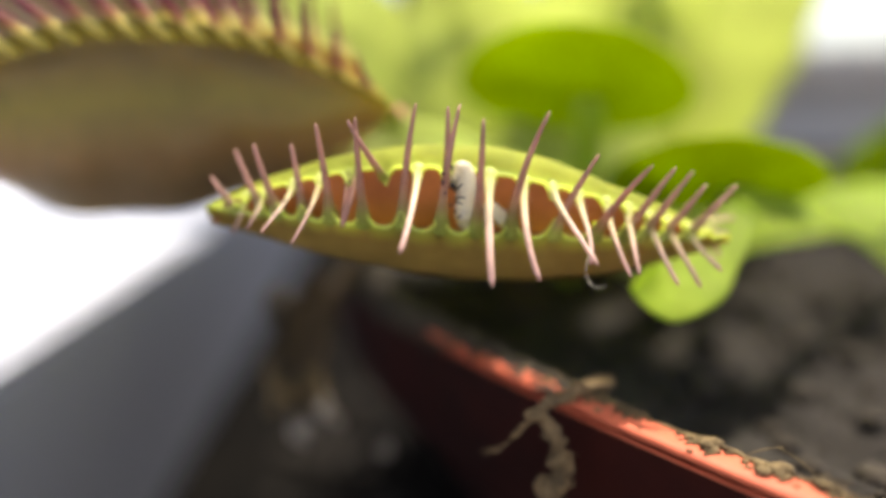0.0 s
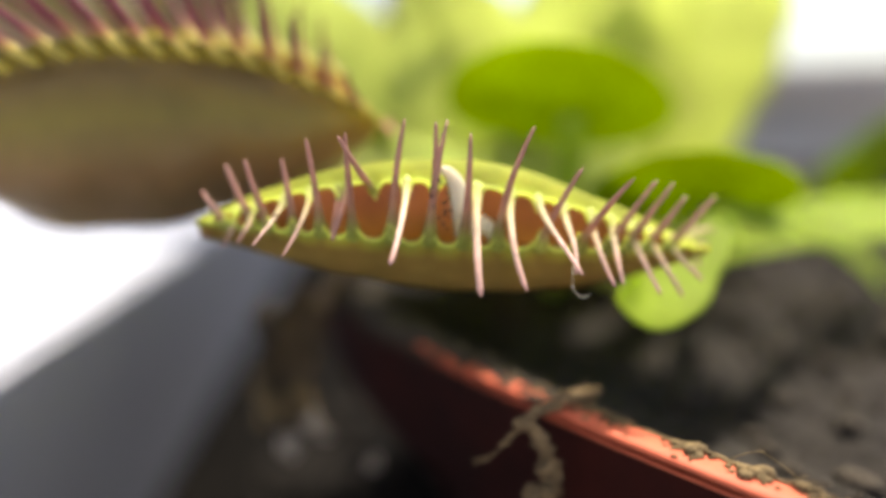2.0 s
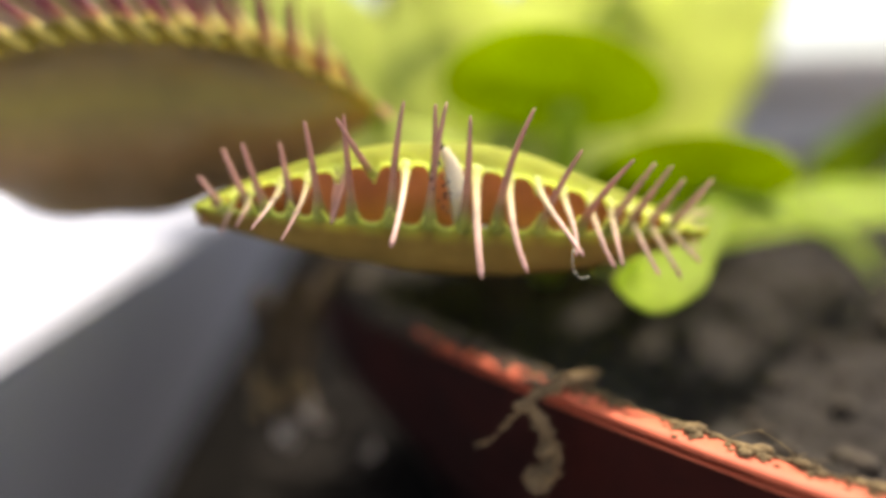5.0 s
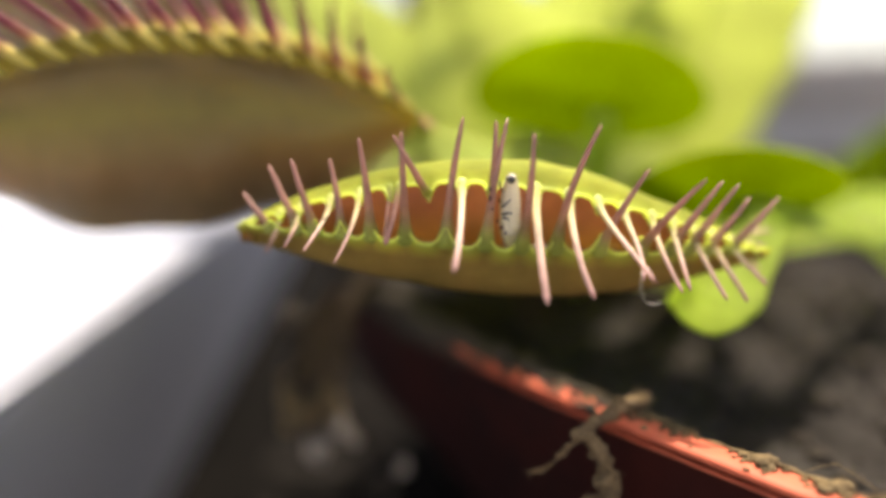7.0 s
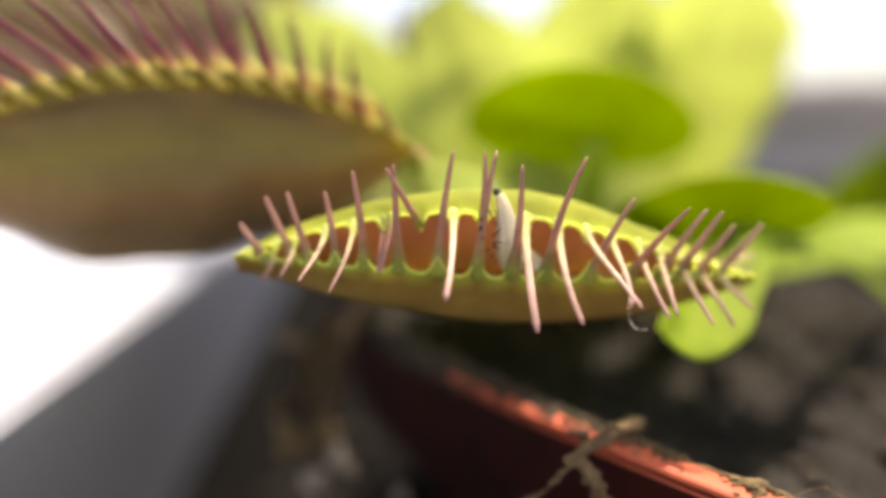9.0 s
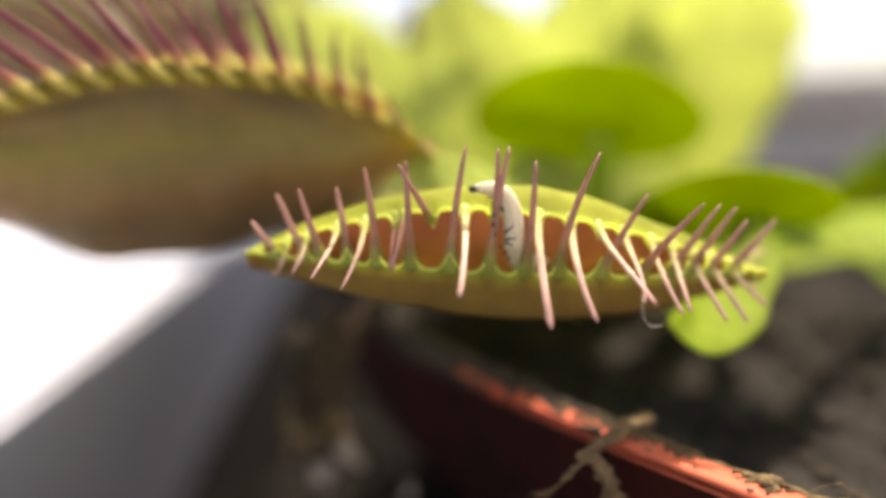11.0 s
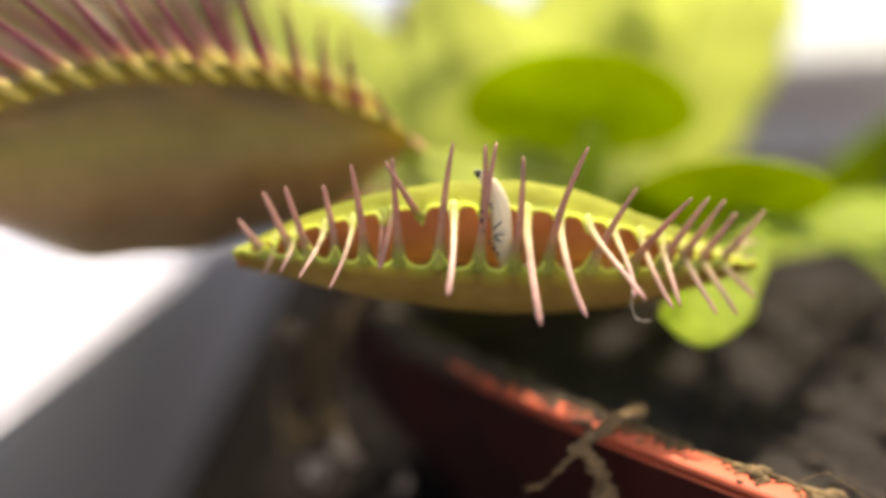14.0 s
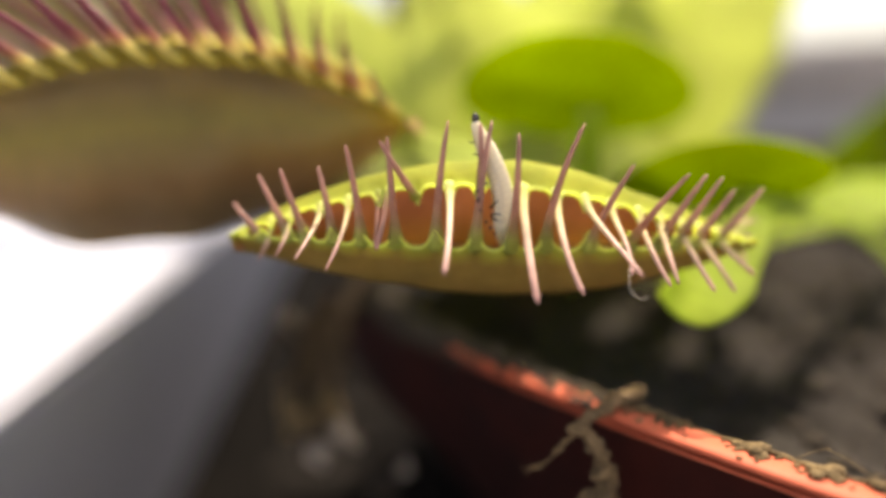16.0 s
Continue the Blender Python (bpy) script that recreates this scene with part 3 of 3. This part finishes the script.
def disc(bm, centre, long, wide, normal, along, dish=0.12):
    n = Vector(normal).normalized()
    u = (Vector(along) - n * Vector(along).dot(n)).normalized()
    w = n.cross(u)

    def at(side):
        def f(i, j):
            r, a = i / 14, 2 * math.pi * j / 48
            rr = r * (1 + 0.04 * math.sin(3 * a + 1) * r)
            return Vector(centre) + u * long * rr * math.cos(a) + w * wide * rr * math.sin(a) + n * (side * 0.3 * (1 - r * r * 0.9) + dish * wide * r * r + 0.15 * noise.noise(Vector((r * 3 * math.cos(a), r * 3 * math.sin(a), long)))), r
        return f
    for side in (1, -1):
        grid(bm, 15, 48, at(side), wrap=True, flip=side < 0)
    bmesh.ops.remove_doubles(bm, verts=bm.verts, dist=0.01)


for centre, long, wide, normal, along, foot in (
        ((10.6, 51.0, 76.4), 9.6, 9.0, (0.14, 0.42, 0.9), (1, 0.05, -0.1), (14, 66, 57)),
        ((19.4, 42.6, 70.0), 7.8, 5.6, (0.05, 0.55, 0.83), (1, 0.1, -0.05), (30, 66, 56))):
    bm = bmesh.new()
    disc(bm, centre, long, wide, normal, along, 0.04)
    leaf = part("leaf", bm, WEED, weed, "rounded dark green leaf blade")
    bm = bmesh.new()
    c = Vector(centre)
    tube(bm, bezier([c + Vector((1.6, 1.0, -0.2)), c + Vector((1.9, -0.6, -3.6)), c + Vector((2.4, 5, -8)), foot], 16), [1.7 - 0.6 * min(1, i / 6) for i in range(17)], 10)
    part("stalk", bm, PETIOLE, leaf, "olive green leaf stalk")

# ---- more flytrap leaves in the sunlit rosette behind, and two hidden ones added for shade ----
for foot, mid, end, widths, face in (
        ((38, 98, 56), (37, 100, 80), (34, 74, 97), [3, 7, 12, 14, 13, 5], (-0.05, -1, -0.1)),
        ((28, 98, 56), (22, 106, 80), (22, 80, 99), [3, 6, 11, 13, 12, 5], (0.1, -1, -0.1)),
        ((24, 82, 56), (6, 86, 76), (-1, 59, 89), [3, 5, 9, 10, 8, 3], (0.1, -1, -0.05)),
        ((28, 68, 56), (20, 60, 69), (6, 57, 74), [2, 4, 6, 6, 5, 2], (0.1, -0.9, 0.3)),
        ((24, 66, 57), (28, 46, 72), (68, 54, 64), [1.5, 2.6, 3, 3, 2.5, 2], (-0.2, -0.5, 0.8)),
        ((62, 90, 56), (56, 82, 67), (63, 74, 75.5), [3, 4, 4.5, 4, 3], (-0.1, -0.6, 0.6)),
        # the next two are unseen low leaves, added to shade the pot rim
        ((22, 72, 56), (2, 52, 72), (-11, 60, 65), [2, 6, 9, 10, 9, 5], (0.1, -0.1, 1)),
        ((26, 61, 56), (6, 34, 76), (-6, 44, 67), [1.2, 2.5, 7, 7, 6, 3], (0.1, -0.1, 1)),
        ((20, 92, 56), (-6, 104, 80), (-24, 84, 92), [3, 5, 8, 10, 9, 4], (0.1, -1, -0.1))):
    leaf = thing("flytrap_petiole", foot, "broad sunlit yellow-green leaf stalk of the flytrap", "carnivorous plant", "leaf stalks of the rosette")
    bm = bmesh.new()
    blade(bm, [foot, mid, end], widths, face, n=30)
    part("blade", bm, WEED if foot[0] == 62 else PETIOLE if end[0] > 60 else BLADE, leaf)
    bm = bmesh.new()
    look_out = Vector(face).normalized() * 0.25
    tube(bm, [p + look_out for p in bezier([foot, mid, end], 20)], [0.7 - 0.022 * i for i in range(21)], 8)
    part("midrib", bm, BLADE, leaf)


def small_trap(at, size, lean, label):
    """A trap of the rosette further off: two lobes, bristles and a stalk."""
    ob = thing("venus_flytrap_leaf", (30, 84, 56), label, "carnivorous plant")
    at, turn = Vector(at), Matrix.Rotation(lean, 3, "Y")
    for out in (1, -1):
        bm = bmesh.new()

        def place(i, j, skin):
            s, v = j / 40 * 2 - 1, i / 12
            e = math.sqrt(max(0.0, 1 - s * s))
            return at + turn @ Vector((s * size, -out * (math.sin(math.pi * v) * (0.4 * size - skin) * e + 0.12 * size * v), (v - 0.4) * size * 0.9 * e)), 1 - v
        side = [grid(bm, 13, 41, lambda i, j: place(i, j, k), mat=m, flip=(m == 1) ^ (out < 0)) for k, m in ((0.0, 0), (0.5, 1))]
        for j in range(40):
            bm.faces.new([side[0][12][j], side[0][12][j + 1], side[1][12][j + 1], side[1][12][j]])
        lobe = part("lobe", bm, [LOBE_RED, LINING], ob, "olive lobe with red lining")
        for k in range(11):
            f, _ = place(12, 4 + k * 3.2, 0.2)
            cilium(lobe, CILIUM_RED, f, f + turn @ Vector(((k - 5) * 0.06 * size, -0.1 * out, 0.45 * size)), 0.3, 0.05, (0, 0, 0.2), 1.3)
    bm = bmesh.new()
    blade(bm, [at - turn @ Vector((0, 0, size * 0.35)), (at + Vector((30, 84, 50))) / 2, (30, 84, 56)], [0.8, 2.5, 3.2, 2.0], (0, -0.8, 0.6))
    part("petiole", bm, BLADE, ob)


small_trap((-68, 118, 94), 17, 0.12, "olive flytrap leaf with reddish lobes, half hidden behind a larger one")
small_trap((-35, 116, 94), 16, -0.1, "olive flytrap leaf with reddish lobes, half hidden behind a larger one")
small_trap((-0.3, 71, 87.6), 4.6, -0.3, "small reddish brown flytrap leaf high in the rosette")

# ---- roots and dirt on the rim ----
def rim_place(a, r, z):
    return Vector((CX + r * math.cos(a), CY + r * math.sin(a), z))


root = thing("dirty_root", (6.3, 28.9, 61.0), "brown root caked with soil, hanging over the pot rim", "root")
STRANDS = (
    ("main_strand", [(9.2, 30.6, 60.3), (7.9, 28.2, 61.6), (6.2, 26.7, 61.75), (5.0, 25.9, 61.7), (4.3, 25.8, 61.2), (4.1, 25.8, 60.6)], 0.22, 0.27, 60),
    ("hanging_strand", [(4.5, 25.9, 61.4), (5.3, 25.7, 59.8), (6.5, 25.6, 58.4), (6.1, 25.6, 56.6), (4.7, 25.7, 56.4), (4.6, 25.7, 57.7)], 0.3, 0.42, 130),
    ("side_strand", [(4.2, 25.8, 60.8), (3.4, 25.9, 60.0), (3.1, 26.2, 58.7), (1.9, 27.0, 58.4)], 0.1, 0.05, 16))
for name, way, r0, r1, clods in STRANDS:
    bm = bmesh.new()
    p = bezier(way, 28)
    tube(bm, p, [(r0 + (r1 - r0) * i / 28) * (0.7 + 0.8 * abs(noise.noise(Vector((i * 0.45, r0 * 30, 0))))) * min(1, (29 - i) / 4) for i in range(29)], 12, rough=1.2)
    for k in range(clods):
        n = int(2 + 23 * rnd.random() ** (0.7 if r1 > r0 else 1.6))
        g = (r0 + (r1 - r0) * n / 28) * 0.62
        lump(bm, p[n] + Vector((rnd.gauss(0, g), rnd.gauss(-0.05, g * 0.7), rnd.gauss(0, g))), rnd.uniform(0.05, 0.12) + g * 1.3 * rnd.random() ** 3, k * 2.3, (1, 1, rnd.uniform(0.7, 1.3)), 2)
    part(name, bm, ROOT, root)
    for k in range(clods // 14):
        q = p[rnd.randrange(6, 28)]
        e = q + Vector((rnd.gauss(0, 0.5), rnd.gauss(-0.1, 0.2), rnd.uniform(-0.6, 0.25)))
        bm = bmesh.new()
        tube(bm, bezier([q, (q + e) / 2 + Vector((0, 0, 0.2)), e], 8), [0.05 - 0.004 * i for i in range(9)], 5, rough=0.5)
        part("rootlet", bm, ROOT, root)

bm = bmesh.new()
start = math.atan2(30 - CY, 7 - CX)
arc = [start - 0.16 + 0.0008 * k for k in range(500)]
tube(bm, [rim_place(a, RIM - 1.95 + 0.2 * noise.noise(Vector((a * 70, 0, 0))), 60.95) for a in arc],
     [0.07 + 0.3 * max(0.0, 0.25 + noise.noise(Vector((a * 45, 4, 0)))) for a in arc], 8, rough=0.9)
for k in range(1500):
    a = start + rnd.uniform(-0.2, 0.24)
    out = abs(rnd.gauss(0, 0.4))
    s = (rnd.uniform(0.03, 0.1) + 0.16 * rnd.random() ** 6) * (1 + min(0.6, max(0.0, a - start - 0.02) * 6))
    if noise.noise(Vector((a * 60, 0, 0))) + 0.4 > rnd.random() * 0.9:
        lump(bm, rim_place(a, RIM - 2.1 + min(out * 1.2, 1.6), 61.03 + s * 0.3 - 0.25 * (out < 0.1)), s, k * 1.3, (1.3, 1.1, 0.7))
for k in range(24):
    a = start + rnd.uniform(-0.16, 0.22)
    p = rim_place(a, RIM - 1.9 + rnd.gauss(0, 0.25), 61.15)
    q = p + Vector((rnd.gauss(0, 0.7), rnd.gauss(0, 0.7), rnd.uniform(-0.05, 0.3)))
    tube(bm, bezier([p, (p + q) / 2 + Vector((0, 0, 0.2)), q], 6), [0.028] * 7, 4)
tagged(part("rim_dirt", bm, RIMDIRT, base=(7, 30, 61)), "brown crumbs of soil and fibres along the pot rim", "soil", kind="stuff")

dead = thing("withered_leaf", (-9.4, 44, 56.0), "withered brown leaf with clumps of soil, drooping over the pot rim", "dead leaf")
bm = bmesh.new()
p = bezier([(9, 56, 57), (0, 52, 68), (-8.2, 46.5, 67.5), (-9.6, 44.0, 60.5), (-10.2, 43.4, 52.5)], 40)
tube(bm, p, [0.6 + 0.4 * abs(noise.noise(Vector((i * 0.4, 1, 2)))) for i in range(41)], 8, 0.6, rough=0.9)
part("stalk", bm, WITHERED, dead)
bm = bmesh.new()
blade(bm, [(-9.4, 43.6, 63.0), (-10.6, 43.0, 58), (-11.8, 43.6, 51.5)], [0.5, 1.6, 1.9, 1.4, 0.4], (0.3, -1, 0.2), bow=0.5)
part("blade", bm, WITHERED, dead, "shrivelled brown leaf blade")
for c, r, mat in (((-11.0, 42.3, 50.9), 0.8, SUNLIT_CLOD), ((-9.2, 42.6, 52.7), 0.6, SUNLIT_CLOD), ((-8.2, 42.3, 51.6), 0.4, SUNLIT_CLOD), ((-4.5, 42.0, 49.1), 0.4, SUNLIT_CLOD), ((-12.7, 43.0, 53.8), 1.3, RIMDIRT), ((-12.6, 44.0, 60.0), 1.1, CRUMB),
                  ((-12.0, 43.5, 56.4), 1.1, CRUMB), ((-10.0, 42.8, 54.6), 0.9, RIMDIRT), ((-6.4, 42.6, 47.4), 0.9, CRUMB)):
    bm = bmesh.new()
    for k in range(18):
        lump(bm, Vector(c) + Vector((rnd.gauss(0, r * 0.5), rnd.gauss(0, r * 0.4), rnd.gauss(0, r * 0.6))), r * rnd.uniform(0.25, 0.6), r * 40 + k, (1, 0.8, 1.2), 2)
    part("soil_clump", bm, mat, dead, "clod of dry soil and root")
for a, b in (((-10.4, 43.3, 53.2), (-4.9, 42.6, 49.7)), ((-10.4, 43.3, 53.8), (-13.6, 43.6, 55.5))):
    bm = bmesh.new()
    q = bezier([a, (Vector(a) + Vector(b)) / 2 + Vector((0, -0.4, 0.7)), b], 12)
    tube(bm, q, [0.3 - 0.014 * i for i in range(13)], 7, rough=0.7)
    part("rootlet", bm, CRUMB, dead)

# ---- remains of an insect on a bristle ----
prey = thing("insect_remains", (0.5, 26.2, 71.0), "thin black insect legs stuck to a bristle of the trap", "insect remains")
for leg in (((0.25, 26.0, 71.1), (0.55, 25.95, 71.25), (0.85, 25.95, 71.65)), ((0.3, 26.05, 70.75), (0.65, 25.95, 70.95), (1.0, 26.0, 70.8)),
            ((0.3, 26.0, 70.6), (0.5, 25.95, 70.75), (0.75, 26.0, 70.4)), ((0.1, 25.95, 72.2), (0.3, 25.85, 72.0), (0.15, 25.9, 71.8))):
    bm = bmesh.new()
    leg = [Vector(leg[0]).lerp(Vector(q), 0.62) + Vector((0.24, 0, 0.5)) for q in leg]
    tube(bm, bezier(leg, 8), [0.07, 0.055, 0.055, 0.045, 0.04, 0.036, 0.03, 0.025, 0.02], 6)
    part("leg", bm, BLACK, prey)
for k, (c, r) in enumerate((((0.02, 26.05, 72.35), 0.07), ((0.0, 26.05, 71.95), 0.09), ((0.1, 26.05, 71.5), 0.06), ((0.55, 26.3, 70.65), 0.08), ((0.72, 26.3, 70.4), 0.06), ((0.35, 26.2, 70.95), 0.07))):
    bm = bmesh.new()
    lump(bm, c, r, k * 3.1, (1, 0.8, 1.5), 2)
    part("fragment", bm, HUSK, prey, "dark brown scrap of insect shell")

# ---- the larva ----
larva = thing("larva", (1.1, 26.95, 70.0), "creamy white larva with a black head climbing out of the trap", "larva")
GIRTH = [0.22 + 0.25 * math.sin(math.pi / 2 * min(1, (k + 0.5) / 6.5)) - 0.014 * max(0, k - 13) for k in range(22)]
STEP = 0.27


def bead(name, rx, rz, mat, label=""):
    bm = bmesh.new()
    al = layer(bm)
    for v in bmesh.ops.create_uvsphere(bm, u_segments=18, v_segments=12, radius=1.0)["verts"]:
        v.co = Vector((v.co.x * rx, v.co.y * rx * 0.8, v.co.z * rz)) + BASE[larva]
    return part(name, bm, mat, larva, label)


CHAIN = [bead("head", 0.18, 0.22, BLACK, "shiny black head")]
for k, r in enumerate(GIRTH):
    CHAIN.append(bead("segment", r, 0.3 + 0.3 * min(1, k / 4), GRUB))
    if k in (2, 4):
        for side in (-1, 1):
            bm = bmesh.new()
            foot = BASE[larva] + Vector((-r * 0.9, side * 0.14, 0))
            tube(bm, bezier([foot, foot + Vector((-0.16, side * 0.05, 0.02)), foot + Vector((-0.2, side * 0.06, 0.14))], 5), [0.032, 0.03, 0.026, 0.022, 0.018, 0.012], 6)
            part("leg", bm, BLACK, CHAIN[-1], "tiny dark leg")


def motions():
    # seconds, then x and z of the head, of the bend and of the foot of the part outside the trap, in millimetres
    rows = [
        (0.0, -0.65, 1.72, 0.14, 3.69, -0.12, -0.05), (0.6, -0.41, 1.86, 0.28, 3.4, -0.06, -0.17), (0.9, -0.67, 2.45, 0.21, 3.32, 0.01, 0.04),
        (1.2, -1.12, 3.14, 0.15, 2.99, 0.17, 0.17), (1.5, -1.11, 3.09, 0.16, 3.42, 0.25, 0.44), (1.8, -0.81, 3.4, 0.27, 3.36, 0.37, 0.52),
        (2.1, -0.79, 2.91, 0.04, 3.09, 0.43, 0.77), (2.4, -1.18, 2.94, 0.1, 3.0, 0.33, 0.8), (2.7, -1.0, 2.31, 0.06, 3.05, 0.29, 0.47),
        (3.0, -0.58, 3.03, 0.1, 2.62, 0.33, 0.42), (3.2, -0.71, 2.38, -0.11, 2.74, 0.27, 0.4), (3.7, -0.9, 2.75, 0.02, 2.85, 0.26, 0.45), (4.2, -0.5, 2.6, -0.16, 2.55, 0.24, 0.5), (4.7, -0.8, 3.05, -0.05, 2.75, 0.23, 0.54), (5.3, -0.47, 3.41, -0.1, 2.48, 0.21, 0.59),
        (5.5, -0.89, 2.27, -0.43, 2.9, 0.17, 0.82), (5.7, -0.83, 2.31, -0.27, 2.79, 0.35, 0.7), (5.9, -1.71, 2.97, -0.55, 3.15, -0.04, 1.06),
        (6.0, -1.36, 3.06, -0.12, 2.98, 0.21, 0.69), (6.2, -0.61, 2.86, -0.39, 3.12, 0.19, 0.27), (6.4, -0.41, 2.42, -0.36, 1.78, -0.25, 0.26),
        (6.6, 0.15, 2.45, 0.17, 1.79, 0.28, 0.28), (6.8, 0.04, 2.58, 0.1, 1.7, 0.13, 0.22), (7.0, -0.21, 2.95, -0.11, 1.87, -0.11, 0.17),
        (7.2, -0.21, 2.9, -0.01, 1.79, -0.05, 0.16), (7.4, -0.2, 2.42, 0.14, 1.76, 0.07, -0.31), (7.6, -0.01, 2.85, 0.15, 1.76, 0.22, 0.21),
        (7.8, -0.3, 2.51, 0.07, 1.97, 0.25, 0.16), (8.0, -0.4, 2.78, -0.07, 2.38, 0.15, 0.43), (8.2, -0.34, 3.29, -0.04, 2.43, -0.01, 0.6),
        (8.4, -0.14, 3.8, -0.01, 2.55, -0.13, 0.75), (8.6, -0.52, 3.36, -0.11, 2.49, -0.11, -0.23), (8.8, 0.14, 3.0, 0.26, 2.11, 0.13, 0.24),
        (9.0, -0.3, 3.44, 0.18, 2.81, 0.2, 0.71), (9.2, -0.79, 3.04, 0.17, 3.36, 0.19, 0.55), (9.7, -1.2, 3.3, 0.16, 3.4, 0.15, 0.55), (10.2, -1.15, 3.05, 0.0, 3.6, 0.04, 0.55), (10.7, -1.7, 3.45, 0.08, 3.7, 0.0, 0.55), (11.3, -1.92, 3.41, -0.05, 3.89, -0.17, 0.55),
        (11.5, -1.3, 3.65, 0.31, 3.77, 0.23, 0.58), (11.7, -1.18, 3.44, 0.37, 3.85, 0.13, 0.95), (11.9, -1.31, 3.65, 0.28, 3.98, 0.13, 0.99),
        (12.1, -1.57, 4.45, -0.4, 3.69, 0.45, 0.73), (12.3, -1.72, 3.77, 0.39, 4.34, 0.21, 0.75), (12.5, -1.87, 3.5, 0.27, 4.19, -0.02, 0.75),
        (12.7, -1.89, 3.04, 0.48, 3.65, 0.12, 0.79), (12.9, -1.25, 2.82, 0.84, 3.81, 0.43, 0.81), (13.1, -1.49, 3.51, 0.07, 3.32, 0.06, 0.52),
        (13.3, -1.92, 4.58, -0.31, 3.47, 0.12, 0.6), (13.5, -2.15, 3.58, 0.1, 4.21, 0.05, 0.86), (13.7, -2.13, 3.85, -0.01, 3.71, 0.08, 0.42),
        (13.9, -1.96, 3.73, -0.1, 3.38, -0.11, 0.63), (14.1, -0.4, 4.23, 0.03, 3.36, -0.06, 0.47), (14.3, -0.71, 4.58, 0.04, 4.21, -0.03, 0.48),
        (14.5, -0.86, 4.28, 0.14, 3.82, -0.04, 0.18), (14.6, -1.04, 4.65, 0.16, 3.27, -0.02, 0.09), (14.7, -1.11, 5.07, -0.04, 3.21, -0.15, 0.03),
        (14.8, -1.2, 5.14, -0.05, 3.53, -0.27, 0.37), (14.9, -1.38, 4.84, -0.05, 3.68, 0.02, 0.41), (15.0, -1.13, 4.64, -0.0, 3.58, -0.2, 0.32),
        (15.2, -0.88, 4.73, 0.1, 3.5, -0.09, 0.3), (15.5, -0.83, 4.65, 0.19, 3.76, 0.07, 0.3), (15.7, -0.9, 4.89, 0.19, 3.72, 0.14, 0.39),
        (16.0, -1.02, 5.39, 0.13, 3.9, 0.07, 0.32),
    ]
    # how far the climbing part sways out between head and foot
    sway = {14.6: 0.3, 14.7: 0.5, 14.8: 0.45, 14.9: 0.25, 15.0: 0.1, 15.7: 0.15, 16.0: 0.8}
    keys = [[] for _ in CHAIN]
    for t, hx, hz, bx, bz, fx, fz in rows:
        fx, fz = max(-0.1, min(0.3, fx)), 0.45 + max(0.0, min(0.6, fz))
        w, g = sway.get(t, 0.0), 1.0 if 6.4 <= t <= 7.4 else 0.5 if 7.4 < t < 8.1 else 0.0
        line = bezier([(hx, -0.85 * g, hz - 0.2 * g), (hx + (bx - hx) * 0.67 - w, -0.35 * g, hz + (bz - hz) * 0.67 + 1.0 * g), (fx + (bx - fx) * 0.67 + w * 0.45, 0, fz + (bz - fz) * 0.67), (fx, 0, fz)], 40)
        # the hind part lies in the trap; its folds come up behind the lip at times
        p = Vector((1.12, 0.45, -0.75 + 1.25 * (1.0 if t < 2.3 else 0.9 if 7.5 < t < 9.4 else 0.6 if 9.4 < t < 13.0 else 0.0)))
        q = Vector((2.7, 0.5, -0.85 + 1.2 * (1.0 if 7.7 < t < 8.5 else 0.0)))
        e = Vector((0.35, 0, 0))
        line += bezier([(fx, 0, fz), (fx + 0.05, 0.5, fz - 0.6), (0.5, 1.5, -1.1), p - e, p], 40)[1:]
        line += bezier([p, p + e, q - e, q], 16)[1:] + bezier([q, q + e, (3.8, 1.6, -1.1), (4.6, 1.8, -1.3), (5.4, 2.0, -1.5)], 30)[1:]
        run, k = 0.0, 0
        for a, b in zip(line, line[1:]):
            step = (b - a).length
            while k < len(CHAIN) and run + step >= k * STEP + 0.12 * (k > 0):
                p = a.lerp(b, (k * STEP + 0.12 * (k > 0) - run) / step)
                turn = Vector((0, 0, 1)).rotation_difference(a - b).to_matrix().to_4x4()
                keys[k].append((t, Matrix.Translation(p * MM) @ turn))
                k += 1
            run += step
    for ob, own in zip(CHAIN, keys):
        walk(ob, own)


motions()
